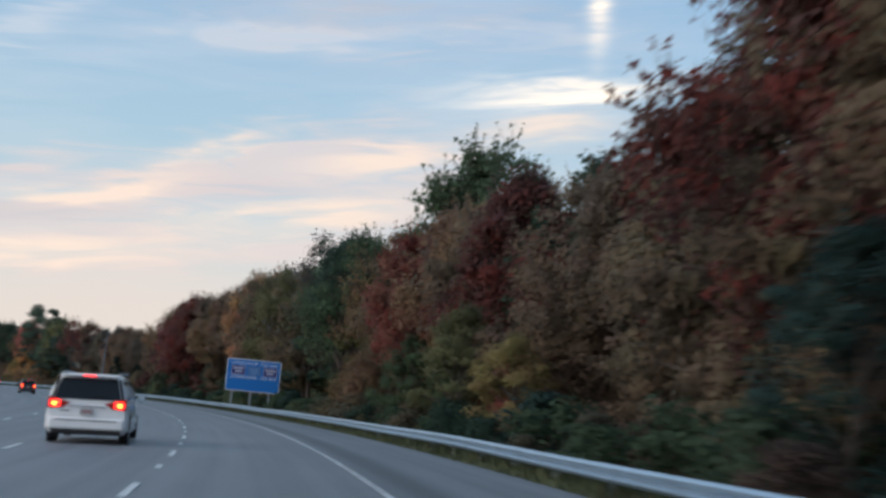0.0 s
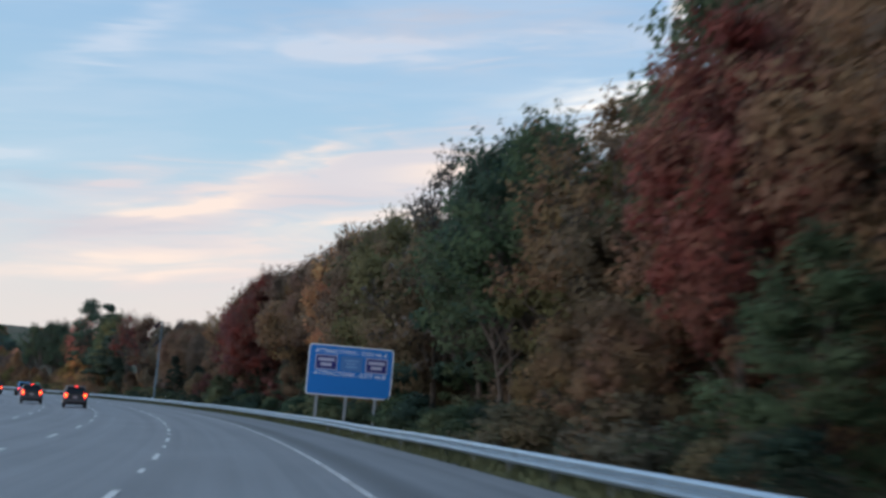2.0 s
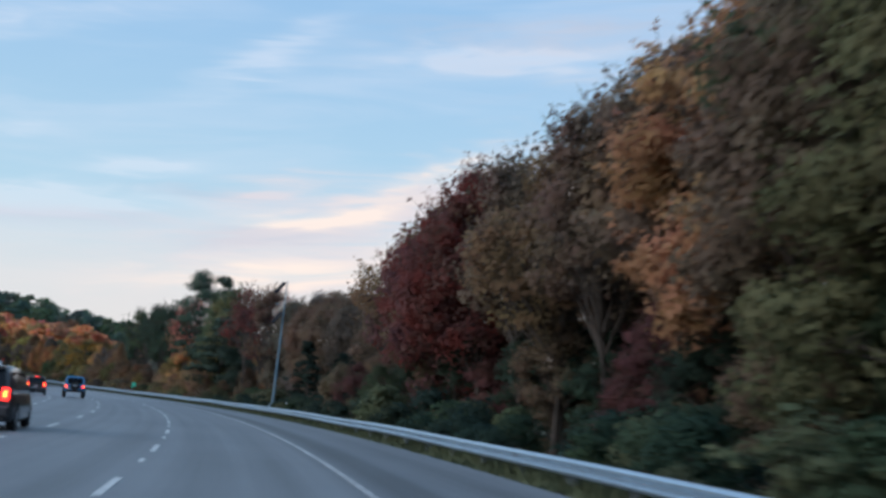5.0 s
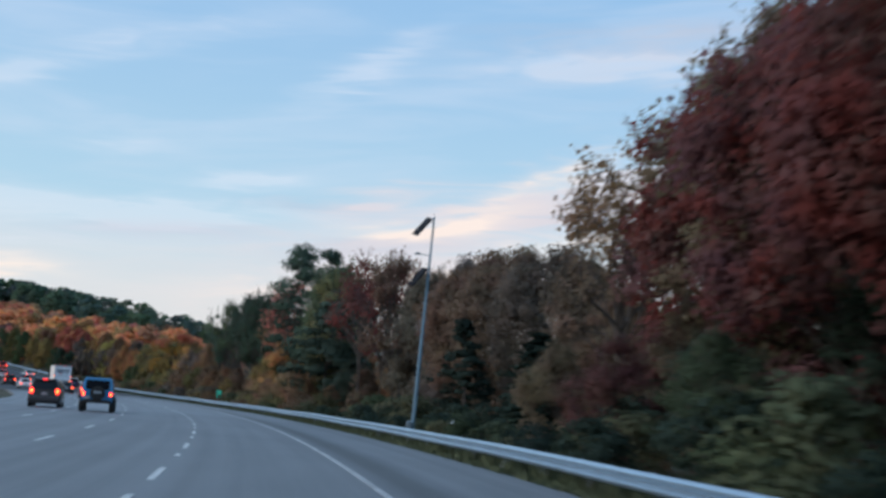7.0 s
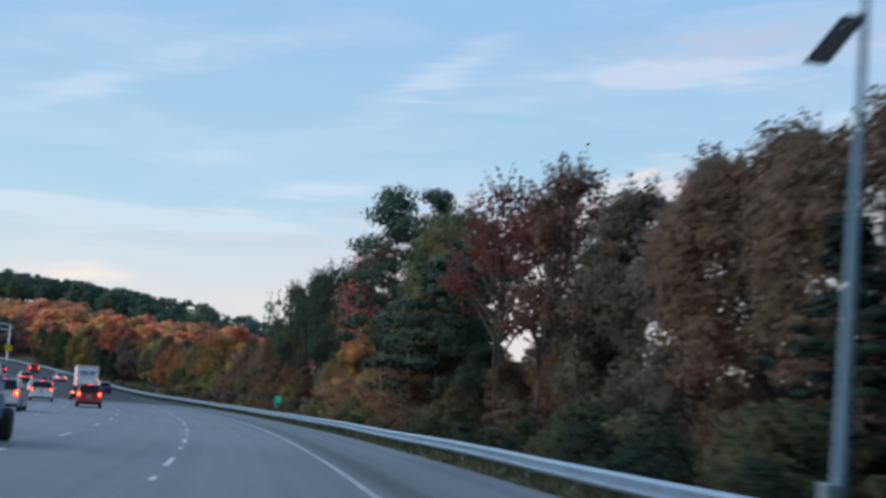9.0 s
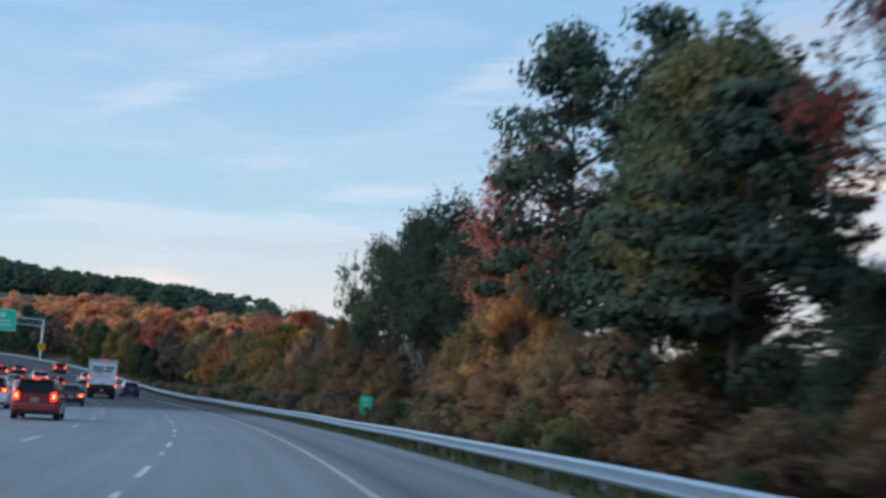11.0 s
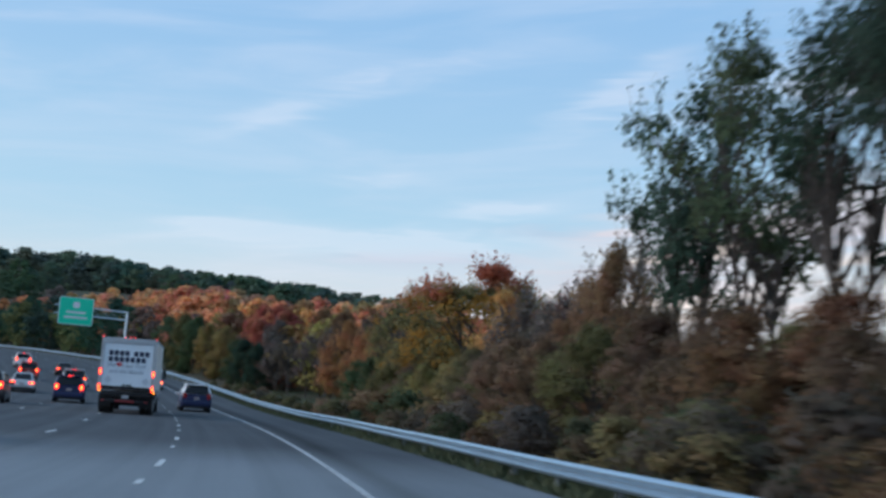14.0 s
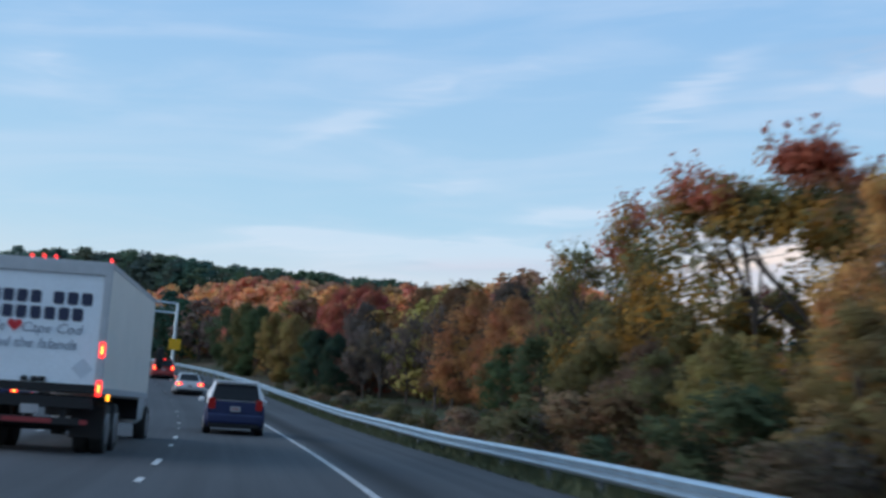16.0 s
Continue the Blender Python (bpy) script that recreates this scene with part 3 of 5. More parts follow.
def attraction_sign():
    w, h, foot = 5.4, 3.22, 1.72
    p = spot(123.0, 9.95)
    g = ground_at(123.0, 9.95)
    up = level(123.0) + foot - g
    t = thing("road_sign", "large blue attractions sign with white border on steel posts", "road sign", Matrix.Translation((p.x - 0.15, p.y + 0.2, g)) @ Matrix.Rotation(0.01, 4, "Z") @ Matrix.Rotation(radians(2.3), 4, "Y"))
    part("panel", slab(rounded(0, up + h / 2, w, h, 0.22, 0), 0.05), SIGN_WHITE, t, "white bordered sheet")
    part("face", slab(rounded(0, up + h / 2, w - 0.14, h - 0.14, 0.17, -0.008), 0.008), BLUE_SIGN, t, "blue sheeting")
    for x in (-1.95, -0.1, 1.75):
        bm = box(x, 0.11, (up + h - 0.2) / 2 - 0.3, 0.10, 0.10, up + h - 0.2 + 0.6)
        box(x, 0.165, (up + h - 0.2) / 2 - 0.3, 0.20, 0.012, up + h - 0.2 + 0.6, bm=bm)
        part("post", bm, STEEL_DULL, t)
    top = up + h
    for words, x, z in (("ATTRACTIONS - EXIT 46 A", 0.0, top - 0.42), ("ATTRACTIONS - EXIT 46 B", 0.0, top - 1.82)):
        letters(words, 0.385, SIGN_WHITE, t, (x, -0.012, z))
    for x, back_mat, inner in ((-1.55, NAVY, True), (0.05, PALE_BLUE, False), (1.65, NAVY, True)):
        z = top - 1.12
        panel = part("logo_panel", slab(rounded(x, z, 1.38, 0.94, 0.03, -0.016), 0.008), LOGO_GREY if inner else PALE_BLUE, t)
        part("logo_ground", slab(rounded(x, z, 1.26, 0.82, 0.02, -0.022), 0.006), back_mat, panel)
        for dz, bw in ((0.17, 1.02), (-0.14, 0.72)) if inner else ((0.2, 0.9), (0.0, 0.6), (-0.2, 0.7)):
            part("logo_bar", box(x, -0.025, z + dz, bw, 0.006, 0.2 if inner else 0.12), LOGO_GREY if inner else PALE_BAR, panel)
    return t


attraction_sign()


def marker_sign():
    s, lat = 299.9, 8.2
    g = ground_at(s, lat)
    up = level(s) + 0.78 - g
    t = thing("distance_marker", "small green roadside sign on a thin steel post", "road sign", stand(s, lat, -4) @ Matrix.Rotation(radians(2.4), 4, "Y"))
    part("plate", slab(rounded(0, up + 0.46, 0.63, 0.92, 0.05, 0), 0.006), STEEL_DULL, t)
    part("face", slab(rounded(0, up + 0.46, 0.61, 0.90, 0.045, -0.004), 0.004), GREEN_SIGN, t, "green sheeting")
    part("writing_bar", box(-0.02, -0.006, up + 0.72, 0.3, 0.004, 0.16), MARK_GREEN, t)
    part("writing_bar", box(-0.02, -0.006, up + 0.45, 0.14, 0.004, 0.26), MARK_GREEN, t)
    part("post", box(0, 0.03, (up + 0.8) / 2 - 0.2, 0.07, 0.04, up + 0.8 + 0.4), STEEL_DULL, t)


marker_sign()


def marker_post():
    t = thing("marker_post", "short pale weathered marker post behind the guardrail", "post", stand(199.0, 7.6, 5))
    part("stake", box(0, 0, 0.5, 0.09, 0.05, 1.25, 0.01, 1), PALE_WOOD, t)
    part("band", box(0, -0.004, 1.02, 0.10, 0.05, 0.12, 0.004, 1), SIGN_WHITE, t)


marker_post()


def solar_pole():
    s, lat = 214.5, 9.0
    g = ground_at(s, lat)
    base = level(s) - g
    t = thing("solar_pole", "tall tapered grey steel pole with two tilted solar panels", "pole", stand(s, lat, 0) @ Matrix.Rotation(radians(1.7), 4, "Y"))
    part("pole", rod((0, 0, -0.2), (0.12, 0, base + 10.9), 0.115, 0.045, 12), POLE_BLUE, t)
    part("base_plate", box(0, 0, 0.12, 0.45, 0.45, 0.3, 0.03), STEEL_DULL, t)
    for z in (10.75, 8.2):
        arm = part("panel_arm", rod((0.1, 0, base + z), (-0.3, -0.08, base + z - 0.18), 0.03), STEEL_DULL, t)
        bm = box(0, 0, 0, 1.2, 0.42, 0.07, 0.006, 1)
        m = Matrix.Translation((-0.46, -0.1, base + z - 0.42)) @ Matrix.Rotation(radians(14), 4, "Z") @ Matrix.Rotation(radians(-52), 4, "Y") @ Matrix.Rotation(radians(22), 4, "X")
        bmesh.ops.transform(bm, matrix=m, verts=bm.verts)
        part("solar_panel", bm, SOLAR, t, "dark tilted solar panel")
    part("camera_box", box(-0.55, 0, base + 8.95, 0.24, 0.18, 0.12, 0.03), STEEL_DULL, t)
    part("box_arm", rod((0.1, 0, base + 8.9), (-0.5, 0, base + 8.95), 0.02), STEEL_DULL, t)
    part("control_cabinet", box(-0.2, -0.1, base + 0.42, 0.26, 0.22, 0.42, 0.02), STEEL, t)
    part("antenna", rod((0.12, 0, base + 10.8), (0.13, 0, base + 11.05), 0.02), STEEL_DULL, t)


solar_pole()


def cantilever_sign():
    s, lat = 498.0, 9.5
    g = ground_at(s, lat)
    t = thing("overhead_sign", "green exit sign on a steel cantilever arm with a yellow plate", "road sign", stand(s, lat, 0))
    part("column", rod((0, 0, -0.3), (0, 0, 8.6), 0.26, 0.2, 14), STEEL, t)
    for z in (7.2, 8.5):
        part("arm", rod((0, 0, z), (-11.5, 0, z + 0.25), 0.13, 0.09, 10), STEEL, t)
    for k in range(8):
        part("brace", rod((-1.4 * k, 0, 7.2 + 0.03 * k), (-1.4 * (k + 1), 0, 8.5 + 0.03 * k), 0.05, sides=6), STEEL_DULL, t)
    part("panel", slab(rounded(-8.2, 7.9, 5.4, 4.4, 0.3, -0.35), 0.06), SIGN_WHITE, t)
    part("face", slab(rounded(-8.2, 7.9, 5.2, 4.2, 0.25, -0.362), 0.01), GREEN_SIGN, t, "green sheeting")
    part("shield", slab(rounded(-8.2, 8.9, 1.0, 1.0, 0.3, -0.37), 0.006), SIGN_WHITE, t)
    for z, bw in ((7.7, 3.0), (6.9, 3.6)):
        part("writing_bar", box(-8.2, -0.372, z, bw, 0.006, 0.32), SIGN_WHITE, t)
    part("yellow_plate", slab(rounded(0.0, 3.0, 1.6, 1.5, 0.1, -0.33), 0.02), YELLOW_SIGN, t, "yellow warning plate")


cantilever_sign()

# ---- plants ----


def cards(points, sizes, facing, rng, jitter=0.55):
    """Small leaf sprays, one triangle each, that face outwards with some disorder."""
    n = len(points)
    nrm = facing + rng.normal(size=(n, 3)) * jitter
    nrm /= np.linalg.norm(nrm, axis=1)[:, None] + 1e-9
    u = np.cross(nrm, rng.normal(size=(n, 3)))
    u /= np.linalg.norm(u, axis=1)[:, None] + 1e-9
    v = np.cross(nrm, u)
    a = u * (sizes * 0.62)[:, None]
    b = v * (sizes * rng.uniform(0.30, 0.52, n))[:, None]
    c = u * (sizes * rng.uniform(-0.5, -0.2, n))[:, None]
    verts = np.stack([points + a, points + b + c, points - b + c], 1).reshape(-1, 3)
    return verts, np.arange(3 * n).reshape(n, 3)


def tubes(lines, sides=5):
    """Tapered limbs: each line is a list of (point, radius)."""
    verts, faces = [], []
    for line in lines:
        base = len(verts)
        for i, (p, r) in enumerate(line):
            p = Vector(p)
            nxt, prv = Vector(line[min(i + 1, len(line) - 1)][0]), Vector(line[max(i - 1, 0)][0])
            d = (nxt - prv).normalized() if (nxt - prv).length > 1e-6 else Vector((0, 0, 1))
            u = d.orthogonal().normalized()
            v = d.cross(u)
            for k in range(sides):
                q = 2 * math.pi * k / sides
                verts.append(p + (u * math.cos(q) + v * math.sin(q)) * r)
        for i in range(len(line) - 1):
            for k in range(sides):
                faces.append((base + i * sides + k, base + i * sides + (k + 1) % sides, base + (i + 1) * sides + (k + 1) % sides, base + (i + 1) * sides + k))
    return verts, faces


SHAPES = {   # height share, radius share
    "edge": ((0.02, 0.20), (0.2, 0.28), (0.45, 0.31), (0.7, 0.26), (0.88, 0.16), (1.0, 0.03)),
    "broad": ((0.16, 0.14), (0.3, 0.28), (0.55, 0.36), (0.75, 0.31), (0.9, 0.2), (1.0, 0.05)),
    "tall": ((0.30, 0.12), (0.42, 0.24), (0.65, 0.27), (0.85, 0.2), (0.95, 0.11), (1.0, 0.03)),
    "pine": ((0.18, 0.16), (0.3, 0.27), (0.5, 0.25), (0.7, 0.2), (0.88, 0.12), (1.0, 0.02)),
    "old_pine": ((0.30, 0.08), (0.38, 0.20), (0.55, 0.25), (0.78, 0.22), (0.92, 0.15), (1.0, 0.04)),
    "white_pine": ((0.28, 0.10), (0.34, 0.27), (0.52, 0.28), (0.72, 0.22), (0.9, 0.13), (1.0, 0.02)),
    "cedar": ((0.0, 0.15), (0.15, 0.19), (0.4, 0.16), (0.7, 0.10), (0.9, 0.045), (1.0, 0.008)),
    "sparse": ((0.22, 0.14), (0.4, 0.27), (0.65, 0.31), (0.85, 0.22), (1.0, 0.05)),
    "high": ((0.40, 0.12), (0.5, 0.25), (0.68, 0.29), (0.85, 0.22), (0.95, 0.12), (1.0, 0.03)),
    "lofty": ((0.50, 0.13), (0.6, 0.25), (0.75, 0.29), (0.88, 0.21), (0.96, 0.12), (1.0, 0.03)),
    "bare": ((0.2, 0.1), (0.4, 0.22), (0.7, 0.27), (0.9, 0.2), (1.0, 0.06)),
    "shrub": ((0.0, 0.35), (0.25, 0.55), (0.6, 0.5), (0.85, 0.3), (1.0, 0.08)),
}
# clumps, leaves in a clump, spread of a clump, leaf size (shares of a tree 10 m high), limbs, twigs per limb
COUNTS = {
    "edge": (200, 118, 0.048, 0.0168, 30, 3), "broad": (185, 118, 0.050, 0.0168, 34, 4), "tall": (150, 118, 0.049, 0.0168, 28, 5),
    "pine": (95, 105, 0.050, 0.020, 34, 0), "old_pine": (120, 170, 0.050, 0.0145, 40, 2), "white_pine": (110, 110, 0.052, 0.020, 40, 2), "cedar": (130, 60, 0.026, 0.019, 4, 0), "sparse": (100, 60, 0.046, 0.0165, 50, 10),
    "high": (115, 82, 0.046, 0.0172, 46, 8), "lofty": (90, 82, 0.046, 0.0172, 46, 8), "bare": (60, 26, 0.045, 0.018, 54, 18), "shrub": (30, 40, 0.13, 0.075, 8, 2),
}


def plant_meshes(style, seed, thin=1.0, coarse=1.0, stems=1, fewer=1.0):
    rng = np.random.default_rng(seed)
    H = 10.0
    clumps, per, spread, size, limbs, twigs = COUNTS[style]
    clumps, per = max(8, int(clumps * thin)), int(per * fewer)
    hs, rs = np.array(SHAPES[style]).T
    h = rng.uniform(hs[0], 1.0, clumps) ** (0.92 if style != "cedar" else 1.25)
    h = np.clip(h, hs[0], 0.985)
    if style in ("pine", "white_pine", "old_pine"):
        h = np.round(h * 13) / 13 + rng.normal(0, 0.02, clumps)
    ang = rng.uniform(0, 2 * math.pi, clumps)
    ph = rng.uniform(0, 6.28, 6)
    lump = 1 + 0.22 * np.sin(2 * ang + ph[0] + 5 * h) + 0.18 * np.sin(3 * ang + ph[1] - 9 * h) + 0.14 * np.sin(5 * ang + ph[2] + 17 * h)
    r = 0.9 * np.interp(h, hs, rs) * lump * rng.uniform(0.25, 1.08, clumps) ** 0.55
    lean = rng.normal(0, 0.03, 2)
    if style not in ("pine", "white_pine", "old_pine", "cedar", "shrub"):
        # most clumps gather round a few boughs, with hollows between them
        boughs = 17
        lead = np.arange(clumps) % boughs
        near = rng.random(clumps) < 0.78
        ang = np.where(near, ang[lead] + rng.normal(0, 0.33, clumps), ang)
        h = np.where(near, np.clip(h[lead] + rng.normal(0, 0.055, clumps), hs[0], 0.985), h)
        r = np.where(near, np.clip(np.maximum(r[lead], 0.6 * np.interp(h, hs, rs)) + rng.normal(0, 0.035, clumps), 0, 1.12 * np.interp(h, hs, rs)), r)
    centre = np.stack([(r * np.cos(ang) + lean[0] * h) * H, (r * np.sin(ang) + lean[1] * h) * H, h * H], 1)
    k = rng.integers(int(per * 0.6), int(per * 1.4) + 1, clumps)
    own = np.repeat(np.arange(clumps), k)
    ball = rng.normal(size=(len(own), 3))
    ball /= np.linalg.norm(ball, axis=1)[:, None]
    off = ball * (rng.uniform(0.25, 1.0, len(own)) ** 0.6)[:, None] * 1.75 * spread * H * rng.uniform(0.55, 1.25, clumps)[own][:, None]
    off[:, 2] *= 0.46 if style in ("pine", "white_pine", "old_pine") else 0.68
    pts = centre[own] + off
    axis = np.stack([pts[:, 0], pts[:, 1], (pts[:, 2] - 0.45 * H) * 0.5], 1)
    axis /= np.linalg.norm(axis, axis=1)[:, None] + 1e-9
    shoots = []
    if fewer == 1.0 and style not in ("pine", "white_pine", "old_pine", "cedar", "shrub"):
        # upright shoots on the outer boughs, each with a few leaves
        upper = [c for c in range(clumps) if h[c] > 0.4 and r[c] > 0.5 * np.interp(h[c], hs, rs)]
        for c in rng.choice(upper, min(len(upper), 60), replace=False):
            q = Vector(centre[c])
            for _ in range(4):
                d = Vector((q.x * 0.14 + float(rng.normal(0, 0.42)), q.y * 0.14 + float(rng.normal(0, 0.42)), 1.0)).normalized()
                shoots.append((q, q + d * H * float(rng.uniform(0.07, 0.135))))
        along = rng.uniform(0.35, 1.02, (len(shoots), 7))
        ends = np.array([[tuple(a), tuple(b)] for a, b in shoots])
        extra = (ends[:, None, 0] + (ends[:, None, 1] - ends[:, None, 0]) * along[:, :, None]).reshape(-1, 3) + rng.normal(0, 0.006 * H, (len(shoots) * 7, 3))
        pts = np.concatenate([pts, extra])
        ball = np.concatenate([ball, np.tile(np.array([[0.0, 0.0, 1.0]]), (len(extra), 1))])
        axis = np.stack([pts[:, 0], pts[:, 1], (pts[:, 2] - 0.45 * H) * 0.5], 1)
        axis /= np.linalg.norm(axis, axis=1)[:, None] + 1e-9
    facing = ball * 0.8 + axis * 0.45 + np.array([0, 0, 0.25])
    pts[:, 2] = np.maximum(pts[:, 2], 0.05)
    sizes = size * H * coarse * rng.uniform(0.6, 1.4, len(pts))
    verts, faces = cards(pts, sizes, facing, rng)
    soft = axis * 0.75 + ball * 0.45 + np.array([0, 0, 0.22]) + rng.normal(0, 0.10, axis.shape)
    soft /= np.linalg.norm(soft, axis=1)[:, None]
    tri = verts.reshape(-1, 3, 3)
    flat = np.cross(tri[:, 1] - tri[:, 0], tri[:, 2] - tri[:, 0])
    away = (flat * soft).sum(1) < 0
    faces = faces.reshape(-1, 3).copy()
    faces[away] = faces[away][:, ::-1]
    crown = bpy.data.meshes.new("crown")
    crown.from_pydata(verts.tolist(), [], faces.tolist())
    crown.polygons.foreach_set("use_smooth", np.ones(len(faces), dtype=bool))
    crown.normals_split_custom_set_from_vertices(np.repeat(soft, 3, axis=0).tolist())
    lines = []
    for st in range(stems):
        wob = rng.normal(0, 0.10, (6, 2)).cumsum(0)
        tilt = rng.normal(0, 0.35, 2) * (stems > 1)
        top = 0.9 if style not in ("shrub",) else 0.5
        rad = (0.0105 if style in ("high", "lofty") else 0.0135) * H if style != "shrub" else 0.012 * H
        trunk = [((wob[i][0] * 0.5 + tilt[0] * i * 0.7 + lean[0] * i * 1.6, wob[i][1] * 0.5 + tilt[1] * i * 0.7 + lean[1] * i * 1.6, top * H * i / 5 - (0.15 if i == 0 else 0)),
                  rad / stems ** 0.5 * (1.25 if i == 0 else 1 - 0.17 * i)) for i in range(6)]
        lines.append(trunk)
    fine_lines = []
    far_first = np.argsort(-r)[: int(clumps * 0.8)]
    for c in rng.choice(far_first, min(limbs, len(far_first)), replace=False):
        end = Vector(centre[c])
        trunk = lines[int(rng.integers(0, stems))]
        z0 = max(0.12 * H, end.z * rng.uniform(0.45, 0.8) if style not in ("pine", "white_pine", "old_pine") else end.z * 0.97)
        f = min(4.999, z0 / (trunk[-1][0][2]) * 5)
        i = int(f)
        a = Vector(trunk[i][0]).lerp(Vector(trunk[i + 1][0]), f - i)
        mid = a.lerp(end, 0.55) + Vector((0, 0, 0.03 * H)) + Vector(rng.normal(0, 0.02 * H, 3))
        r0 = 0.0065 * H * rng.uniform(0.6, 1.2)
        lines.append([(a, r0), (mid, r0 * 0.6), (end, r0 * 0.2)])
        for _ in range(twigs):
            q = mid.lerp(end, float(rng.uniform(0, 1)))
            d = Vector(rng.normal(0, 1, 3))
            d.z = abs(d.z) * 0.9
            tip = q + d.normalized() * H * float(rng.uniform(0.04, 0.11))
            fine_lines.append([(q, r0 * 0.28), (q.lerp(tip, 0.5) + Vector(rng.normal(0, 0.006 * H, 3)), r0 * 0.18), (tip, r0 * 0.06)])
    for q, tip in shoots:
        fine_lines.append([(q, 0.0014 * H), (tip, 0.0005 * H)])
    v, fcs = tubes(lines, 6)
    v2, f2 = tubes(fine_lines, 3)
    fcs = fcs + [tuple(i + len(v) for i in f) for f in f2]
    wood = bpy.data.meshes.new("trunk")
    wood.from_pydata([tuple(p) for p in v + v2], [], fcs)
    return wood, crown


PROTOS = {}


def proto(style, variant, leaf, bark, thin=1.0, coarse=1.0, stems=1):
    key = (style, variant, leaf.name, bark.name, thin, coarse, stems)
    if key not in PROTOS:
        wood, crown = plant_meshes(style, 100 + 17 * variant + 1000 * list(SHAPES).index(style), thin, coarse, stems)
        wood.materials.append(bark)
        crown.materials.append(leaf)
        PROTOS[key] = (wood, crown)
    return PROTOS[key]


def plant(s, lat, height, style, colour, label, leaf=None, bark=None, variant=None, thin=1.0, coarse=1.0, wide=1.0, stems=1, name="tree", category="tree", group="roadside trees", sink=0.0):
    leaf = leaf or (NEEDLES if style in ("pine", "white_pine", "old_pine", "cedar") else LEAVES)
    bark = bark or BARK
    dice = random.Random(int(s * 10) * 131 + int(lat * 10))
    variant = dice.randrange(3) if variant is None else variant
    wood, crown = proto(style, variant, leaf, bark, thin, coarse, stems)
    t = thing(name, label, category, stand(s, lat, dice.uniform(0, 360), height / 10.0, -sink) @ Matrix.Diagonal((wide, wide, 1, 1)), group)
    part("trunk" if name == "tree" else "stem", wood, None, t)
    c = part("crown" if name == "tree" else "foliage", crown, None, t)
    # dull at first, bluish shade tinted into the leaf colour; the leaves grow brighter and clearer in colour along the
    # road
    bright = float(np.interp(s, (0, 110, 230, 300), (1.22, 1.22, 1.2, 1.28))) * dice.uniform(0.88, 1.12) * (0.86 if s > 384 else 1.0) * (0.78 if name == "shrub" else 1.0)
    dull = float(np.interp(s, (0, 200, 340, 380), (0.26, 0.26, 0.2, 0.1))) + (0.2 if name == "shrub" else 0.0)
    cool_shade = float(np.interp(s, (150, 260), (1.0, 0.0)))
    grey = 0.3 * colour[0] + 0.6 * colour[1] + 0.1 * colour[2]
    mixed = [v + (grey * w - v) * dull for v, w in zip(colour, (1.12, 1.0, 0.74))]
    c.color = (*[v * bright * dice.uniform(0.95, 1.05) * w for v, w in zip(mixed, (1 - (0.2 if name == "shrub" else 0.07) * cool_shade, 1 + 0.02 * cool_shade, 1 + 0.07 * cool_shade))], 1)
    return t


MAROON, RED, RUST, BROWN, ORANGE = (0.17, 0.066, 0.070), (0.32, 0.065, 0.062), (0.225, 0.118, 0.072), (0.19, 0.12, 0.085), (0.43, 0.19, 0.09)
GOLD, OLIVE, GREEN, DARK, TEAL, GREYB, PURPLE = (0.28, 0.205, 0.08), (0.165, 0.155, 0.07), (0.085, 0.125, 0.065), (0.045, 0.088, 0.062), (0.036, 0.082, 0.07), (0.15, 0.128, 0.115), (0.16, 0.134, 0.125)
CEDAR, PINE, TAN, AMBER, CORAL, WINE = (0.024, 0.046, 0.037), (0.042, 0.080, 0.058), (0.33, 0.20, 0.125), (0.56, 0.27, 0.10), (0.42, 0.115, 0.095), (0.25, 0.074, 0.064)
WORDS = {WINE: "dull wine-red", AMBER: "amber-orange", CORAL: "coral-red", TAN: "pale orange-tan", CEDAR: "dark green", PINE: "deep green", MAROON: "dark maroon", RED: "bright red", RUST: "rust-brown", BROWN: "brown", ORANGE: "orange", GOLD: "golden yellow", OLIVE: "olive-green", GREEN: "green", DARK: "dark green", TEAL: "blue-green", GREYB: "grey-brown", PURPLE: "purple-grey"}
SORTS = {"edge": "leafy tree with low foliage", "broad": "broad spreading autumn tree", "tall": "tall slender autumn tree", "pine": "pine tree with layered boughs", "white_pine": "tall pine with layered boughs", "old_pine": "old pine with a broad layered crown", "cedar": "narrow conical cedar", "sparse": "tree with thin leaves, open branches", "high": "high-crowned tree on a bare trunk", "lofty": "high-crowned tree on bare trunks", "bare": "nearly bare tree, fine twigs"}


def tree(s, lat, height, style, colour, **more):
    return plant(s, lat, height, style, colour, WORDS[colour] + " " + SORTS[style] + " behind the guardrail", **more)


